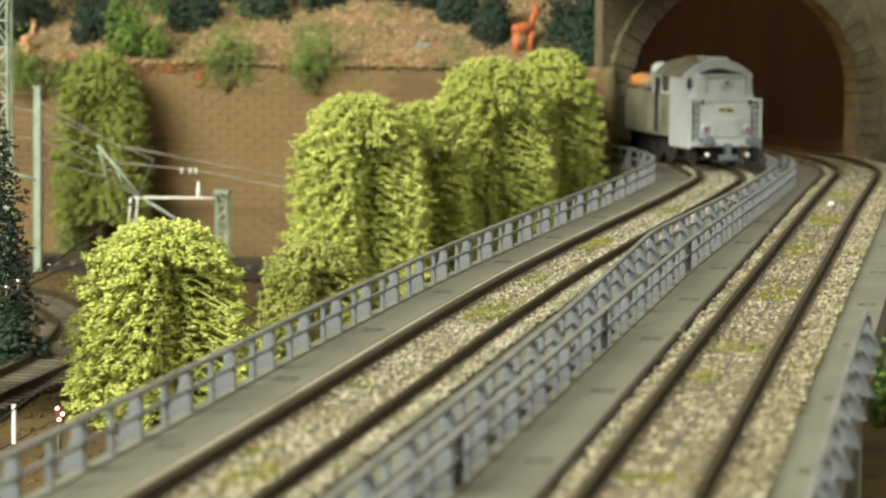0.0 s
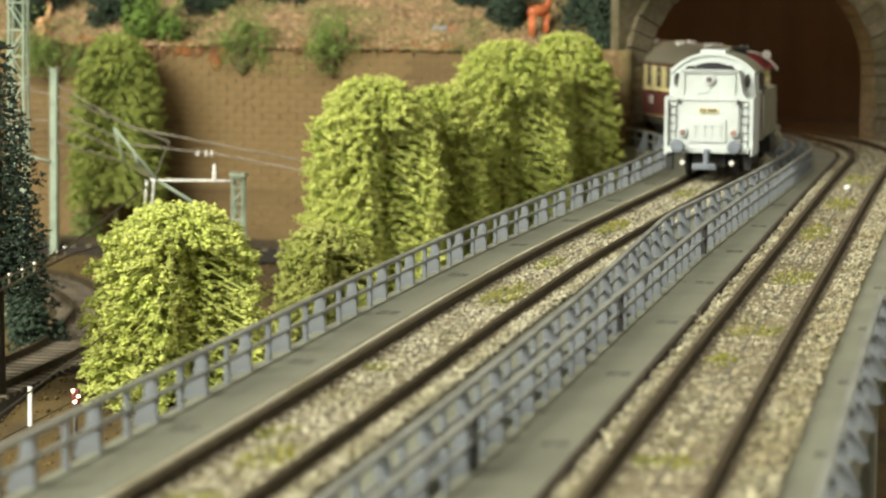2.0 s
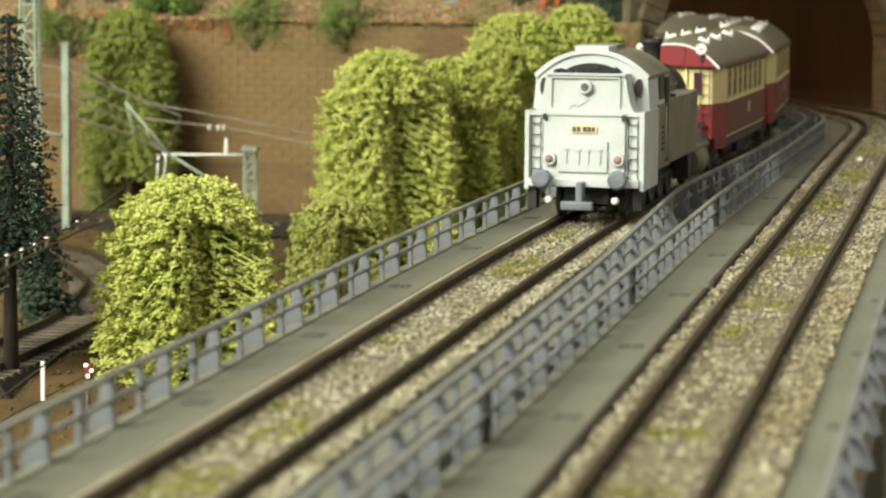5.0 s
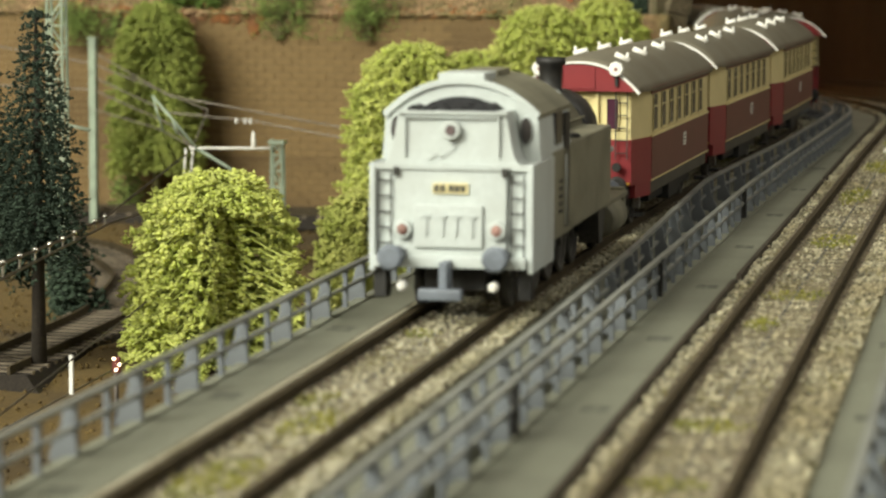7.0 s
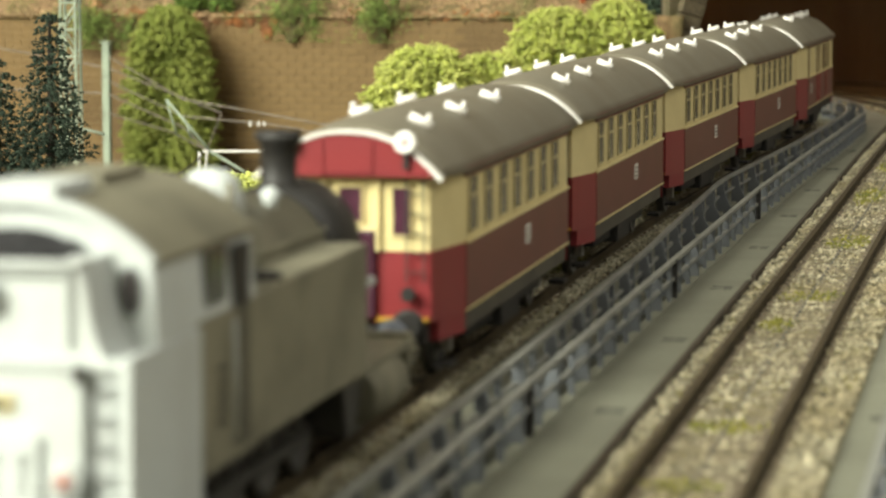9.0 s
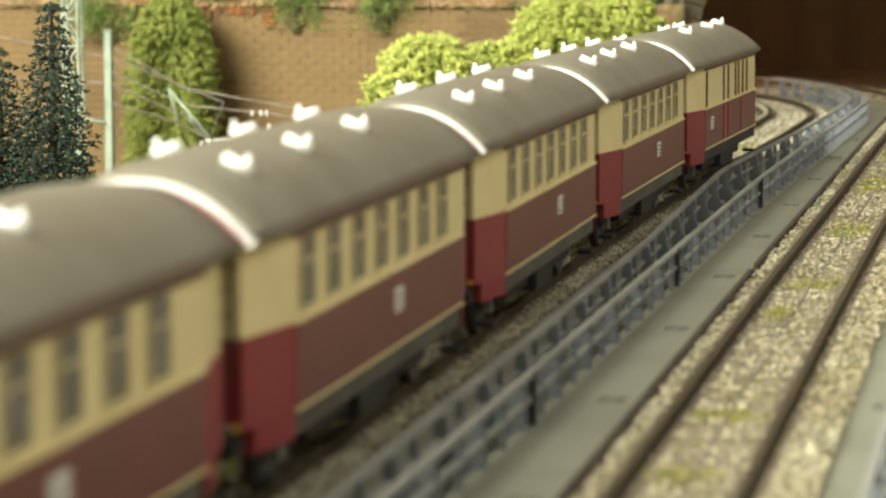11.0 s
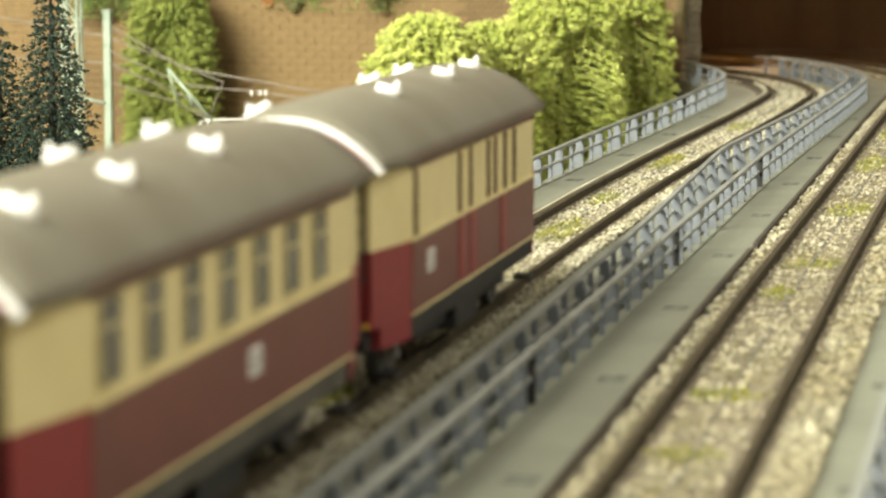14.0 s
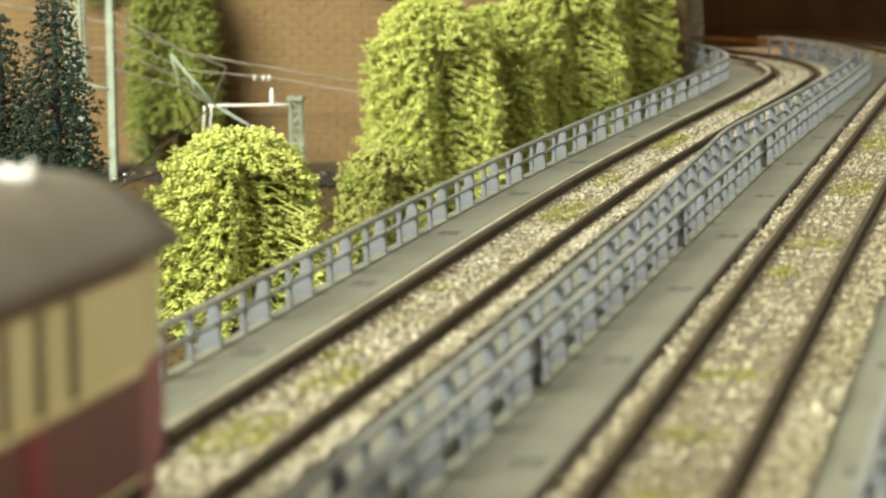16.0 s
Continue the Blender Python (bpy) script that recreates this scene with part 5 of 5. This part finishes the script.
def coach(kind, leading=False):
    baggage = kind == "baggage"
    label = "red and cream model baggage coach with a brown-grey roof" if baggage else "red and cream model passenger coach with a brown-grey roof"
    th = holder("baggage_coach" if baggage else "passenger_coach", label, "coach", "coaches of the train")
    red, cream = M["crimson"], M["cream"]
    a, b = 0.0165, C_LEN - 0.0165

    def plan(end, half, inset=0.0):
        return [(-end, inset), (end, inset), (end + 0.0008, 0.0045), (half, a), (half, b), (end + 0.0008, C_LEN - 0.0045), (end, C_LEN - inset), (-end, C_LEN - inset), (-end - 0.0008, C_LEN - 0.0045), (-half, b), (-half, a), (-end - 0.0008, 0.0045)]

    part("lower_body", prism(bm_new(), plan(0.0136, 0.0163), "z", 0.0122, 0.0240), red, th)
    upper = part("upper_body", prism(bm_new(), plan(0.0134, 0.0161), "z", 0.0240, 0.0368), cream, th, "cream upper body")
    part("sole_bar", box(bm_new(), -0.0158, 0.0158, a, b, 0.0086, 0.0122, 0.0002), M["black"] if baggage else M["underframe"], th, "black sole bar" if baggage else "grey-brown sole bar")
    for y0, y1, s in ((0.0042, a, -1), (b, C_LEN - 0.0042, 1)):
        for sx in (-1, 1):
            o = [(sx * 0.0140, y0), (sx * 0.0162, y1)] if s < 0 else [(sx * 0.0162, y0), (sx * 0.0140, y1)]
            part("corner_skirt", prism(bm_new(), [o[0], o[1], (sx * 0.0110, y1), (sx * 0.0110, y0)], "z", 0.0086, 0.0122), red, th)
    for sx in (-1, 1):
        part("waist_line", box(bm_new(), *sorted((sx * 0.0160, sx * 0.01665)), a, b, 0.0238, 0.0243), cream, th)
        part("skirt_line", box(bm_new(), *sorted((sx * 0.0158, sx * 0.01660)), a, b, 0.0122, 0.0126), cream, th)
        part("frieze", box(bm_new(), *sorted((sx * 0.0156, sx * 0.01650)), a, b, 0.0352, 0.0368), M["frieze"], th, "dark red frieze under the roof")
        part("side_panel", box(bm_new(), *sorted((sx * 0.0150, sx * 0.01645)), a + 0.0004, b - 0.0004, 0.0126, 0.0238), M["maroon"], th, "side panel in coach red dulled to maroon for shade")
        emblem = part("emblem", box(bm_new(), *sorted((sx * 0.0163, sx * 0.01655)), (0.028 if baggage else 0.0775), (0.0340 if baggage else 0.0835), 0.0176, 0.0212), M["white"], th, "small white emblem plate")
        bm = bm_new()
        y0 = 0.028 if baggage else 0.0775
        for z in (0.0181, 0.0191, 0.0201):
            box(bm, *sorted((sx * 0.01655, sx * 0.0166)), y0 + 0.0008, y0 + 0.0050, z, z + 0.0004)
        part("lettering", bm, M["underframe"], emblem, "plain grey bars")
        spans = [(a + 0.0034 + 0.0152 * i, a + 0.0034 + 0.0152 * i + 0.0078, 0.0252) for i in range(7)]
        if baggage:
            spans = [(y, y + 0.0016, 0.0245) for y in (0.0195, 0.0560, 0.0660, 0.0830, 0.0900, 0.1000, 0.1100)]
            for y in (0.0575, 0.0675, 0.0980):
                part("door_leaf", box(bm_new(), *sorted((sx * 0.0160, sx * 0.0167)), y - 0.0028, y + 0.0028, 0.0130, 0.0238, 0.0002), red, th)
        for y0, y1, z0 in spans:
            w = part("window", box(bm_new(), *sorted((sx * 0.0156, sx * 0.01635)), y0, y1, z0, 0.0348), M["curtain"], upper, "dim window pane")
            bm = bm_new()
            for p in ((y0, y1, z0, z0 + 0.0004), (y0, y1, 0.0315, 0.0318), (y0, y0 + 0.0003, z0, 0.0348), (y1 - 0.0003, y1, z0, 0.0348)):
                box(bm, *sorted((sx * 0.0158, sx * 0.01645)), *p)
            part("frame", bm, cream if not baggage else M["frieze"], w)
    # roof
    bm = bm_new()
    rings = []
    for y, half, edge, apex in ((-0.0022, 0.0158, 0.0364, 0.0440), (0.0060, 0.0164, 0.0362, 0.0450), (a, 0.0170, 0.0360, 0.0456), (b, 0.0170, 0.0360, 0.0456), (C_LEN - 0.0060, 0.0164, 0.0362, 0.0450), (C_LEN + 0.0022, 0.0158, 0.0364, 0.0440)):
        rings.append([bm.verts.new((x, y, z)) for x, z in arc_points(half, edge, apex, 20)])
    for u, v in zip(rings, rings[1:]):
        for i in range(len(u) - 1):
            bm.faces.new((u[i], u[i + 1], v[i + 1], v[i])).smooth = True
        bm.faces.new((u[0], v[0], v[-1], u[-1]))
    bm.faces.new(rings[0])
    bm.faces.new(rings[-1][::-1])
    roof = part("roof", bm, M["roof"], th, "brown-grey arched roof")
    spots = ((-0.0095, 0.022), (0.0055, 0.050), (-0.0085, 0.098), (-0.0080, 0.126), (0.0050, 0.100), (0.0045, 0.128)) if baggage else ((0.0078, 0.020), (0.0072, 0.055), (0.0066, 0.094), (-0.0052, 0.031), (-0.0055, 0.072), (-0.0058, 0.113))
    for x, y in spots:
        z = 0.0360 + 0.0096 * (1 - (abs(x) / 0.0170) ** 2.3)
        out = 1 if x > 0 else -1
        fall = -out * 1.30 * (abs(x) / 0.0170) ** 1.3
        bm = tube(bm_new(), (x - 0.0019, y, z + 0.0005 - 0.0019 * fall), (x + 0.0019, y, z + 0.0005 + 0.0019 * fall), 0.0008, n=10)
        tube(bm, (x + out * 0.0013, y, z + 0.0003 + out * 0.0013 * fall), (x + out * 0.0015, y, z + 0.0024 + out * 0.0013 * fall), 0.0005, 0.0004, 8)
        part("ventilator", bm, M["white"], roof, "white roof ventilator")
    # ends
    for end in (0, 1):
        m = pose(0, 0, 0) if end == 0 else pose(0, C_LEN, 0, 0, 0, 180)
        arc = arc_points(0.0152, 0.0366, 0.0434, 18)
        gable = part("gable", prism(bm_new(), arc, "y", -0.0028, 0.0004), red, th, "red arched end gable", m)
        bm = bm_new()
        for x in (-0.0042, 0.0042):
            box(bm, x - 0.0002, x + 0.0002, -0.0031, -0.0027, 0.0368, 0.0424)
        box(bm, -0.0042, 0.0042, -0.0031, -0.0027, 0.0372, 0.0376)
        part("rib", bm, red, gable)
        if end == 0:
            arc2 = arc_points(0.0161, 0.0364, 0.0443, 18)
            part("edge_band", prism(bm_new(), arc2 + [(x * 0.975, z - 0.0006) for x, z in arc2[::-1]], "y", -0.0030, -0.0012), M["white"], th, "white band along the roof end", m)
        for x0, x1, z0, nm in ((-0.0019, 0.0019, 0.0290, "end_window"), (0.0072, 0.0101, 0.0268, "end_window"), (-0.0101, -0.0072, 0.0268, "end_window")):
            w = part(nm, box(bm_new(), x0, x1, -0.0003, 0.0006, z0, 0.0346), M["pane_plum"], upper, "dark plum end window", m)
            bm = bm_new()
            for p in ((x0 - 0.0003, x0, z0, 0.0349), (x1, x1 + 0.0003, z0, 0.0349), (x0 - 0.0003, x1 + 0.0003, 0.0346, 0.0349), (x0 - 0.0003, x1 + 0.0003, z0 - 0.0003, z0)):
                box(bm, p[0], p[1], -0.0006, 0.0004, p[2], p[3])
            fr = part("frame", bm, cream, w)
        part("door_post", box(bm_new(), 0.0043, 0.0050, -0.0010, 0.0002, 0.0240, 0.0366), cream, th, "cream door post", m)
        part("door_post", box(bm_new(), -0.0050, -0.0043, -0.0010, 0.0002, 0.0240, 0.0366), cream, th, "cream door post", m)
        part("gangway_door", box(bm_new(), -0.0042, 0.0042, -0.0014, 0.0002, 0.0130, 0.0275, 0.0002), M["pane_plum"], th, "dark plum gangway door", m)
        part("step_plate", box(bm_new(), 0.0046, 0.0132, -0.0016, 0.0010, 0.0125, 0.0130), M["yellow"], th, "yellow step plate", m)
        lad = ladder(th, 0.0111, 0.0015, -0.0012, 0.0190, 0.0385, 6, M["gear"])
        lad.matrix_basis = m
        bm = bm_new()
        turned(bm, (0.0100, -0.0012, 0.0170), (0, -1, 0), ((0, 0.0012), (0.0010, 0.0012)), 10)
        part("air_hose", bm, M["black"], th, m=m)
        for sx in (-1, 1):
            buf = buffer(th, sx * 0.0105, 0.0, -1, M["black"], 0.54)
            buf.matrix_basis = m
            if not leading or end:
                continue
            disc = part("tail_lamp", turned(bm_new(), (sx * 0.0100, -0.0034, 0.0424), (0, -1, 0), ((0, 0.0020), (0.0009, 0.0020), (0.0011, 0.0017)), 8), M["white"], th, "white tail lamp board", m)
            part("marker", turned(bm_new(), (sx * 0.0100, -0.0045, 0.0424), (0, -1, 0), ((0, 0.0005), (0.0003, 0.0004)), 10), M["lens_red"], disc, "small red marker", m)
            part("lamp_bracket", box(bm_new(), sx * 0.0100 - 0.0004, sx * 0.0100 + 0.0004, -0.0036, -0.0004, 0.0380, 0.0405), M["black"], th, m=m)
        part("drawbar", box(bm_new(), -0.0020, 0.0020, -0.0045, 0.0040, 0.0065, 0.0090, 0.0004), M["black"], th, m=m)
        part("bolster", box(bm_new(), -0.0125, 0.0125, -0.0004, 0.0100, 0.0088, 0.0115), M["black"], th, m=m)
    # running gear
    part("frame", box(bm_new(), -0.0070, 0.0070, 0.010, C_LEN - 0.010, 0.0060, 0.0088), M["black"], th)
    # Plain black box added to fill the dark space under the coach.
    part("floor_pan", box(bm_new(), -0.0132, 0.0132, 0.034, C_LEN - 0.034, 0.0052, 0.0088, 0.0004), M["black"], th)
    part("battery_box", box(bm_new(), -0.0150, 0.0150, 0.060, 0.080, 0.0040, 0.0086, 0.0004), M["black"], th)
    for y in (0.0260, C_LEN - 0.0260):
        wheelset(th, y, 0.0058)
        for sx in (-1, 1):
            bm = box(bm_new(), *sorted((sx * 0.0100, sx * 0.0120)), y - 0.0012, y + 0.0012, 0.0040, 0.0075, 0.0003)
            for dy in (-1, 1):
                tube(bm, (sx * 0.0110, y, 0.0075), (sx * 0.0110, y + dy * 0.009, 0.0088), 0.0006, n=6)
            part("axle_box", bm, M["axle_metal"], th)
    for y in (0.0120, C_LEN - 0.0120):
        for sx in (-1, 1):
            part("footstep", box(bm_new(), *sorted((sx * 0.0120, sx * 0.0152)), y - 0.003, y + 0.003, 0.0034, 0.0042), M["black"], th)
    return th


LOCO = locomotive()
COACHES = [coach("passenger", i == 0) for i in range(4)] + [coach("baggage")]
COACHES[0]["label"] = "red and cream model passenger coach coupled behind the locomotive"

# metres of track between the locomotive's leading end and the camera's plane
T_S = ((0, 1.285), (0.5, 1.248), (1, 1.206), (1.5, 1.158), (2, 1.107), (2.5, 1.055), (3, 1.003), (3.5, 0.955), (4, 0.908), (6.5, 0.6358), (7, 0.5767), (7.5, 0.5122), (8, 0.4407), (8.5, 0.3694), (9, 0.2982), (9.5, 0.2266), (10, 0.1553), (12.5, -0.1802), (13, -0.2496), (13.5, -0.3165), (14, -0.3805), (14.5, -0.4445), (15, -0.5095), (15.5, -0.5770), (16, -0.6390))
FIRST, PITCH = 0.175, 0.158


def vehicle_pose(s, a, b):
    """Where a vehicle stands whose leading end is s metres along the line; a and b are its pivots."""
    (xa, ya), (xb, yb) = LINE_L.at(s + a), LINE_L.at(s + b)
    h = math.atan2(yb - ya, xb - xa)
    return pose(xa - a * math.cos(h), ya - a * math.sin(h), 0, 0, 0, math.degrees(h) - 90)


def train_place(t):
    ts, ss = (np.array(c) for c in zip(*T_S))
    v = np.gradient(ss, ts)
    i = min(max(int(np.searchsorted(ts, t, "right")) - 1, 0), len(ts) - 2)
    h = ts[i + 1] - ts[i]
    u = (t - ts[i]) / h
    return float((2 * u**3 - 3 * u**2 + 1) * ss[i] + (u**3 - 2 * u**2 + u) * h * v[i] + (3 * u**2 - 2 * u**3) * ss[i + 1] + (u**3 - u**2) * h * v[i + 1])


def motions():
    times = [i * 0.25 for i in range(65)]
    walk(LOCO, [(t, vehicle_pose(train_place(t), 0.03, 0.12)) for t in times])
    for i, c in enumerate(COACHES):
        walk(c, [(t, vehicle_pose(train_place(t) + FIRST + PITCH * i, 0.026, 0.115)) for t in times])
    fine = [i / 15 for i in range(241)]
    gone = [train_place(0) - train_place(t) for t in fine]
    for ob, y, r in WHEELS:
        walk(ob, [(t, pose(0, y, r, math.degrees(g / r), 0, 0)) for t, g in zip(fine, gone)])
    for ob, r, phase in RODS:
        walk(ob, [(t, pose(0, 0.0035 * math.cos(g / r + phase), r + 0.0035 * math.sin(g / r + phase))) for t, g in zip(fine, gone)])


hall()
ground()
hill()
portal()
shade_overhang()
wall()
bridges()
deck_slots()
white_pebble()
plants()
overhead_line()
figures()
motions()
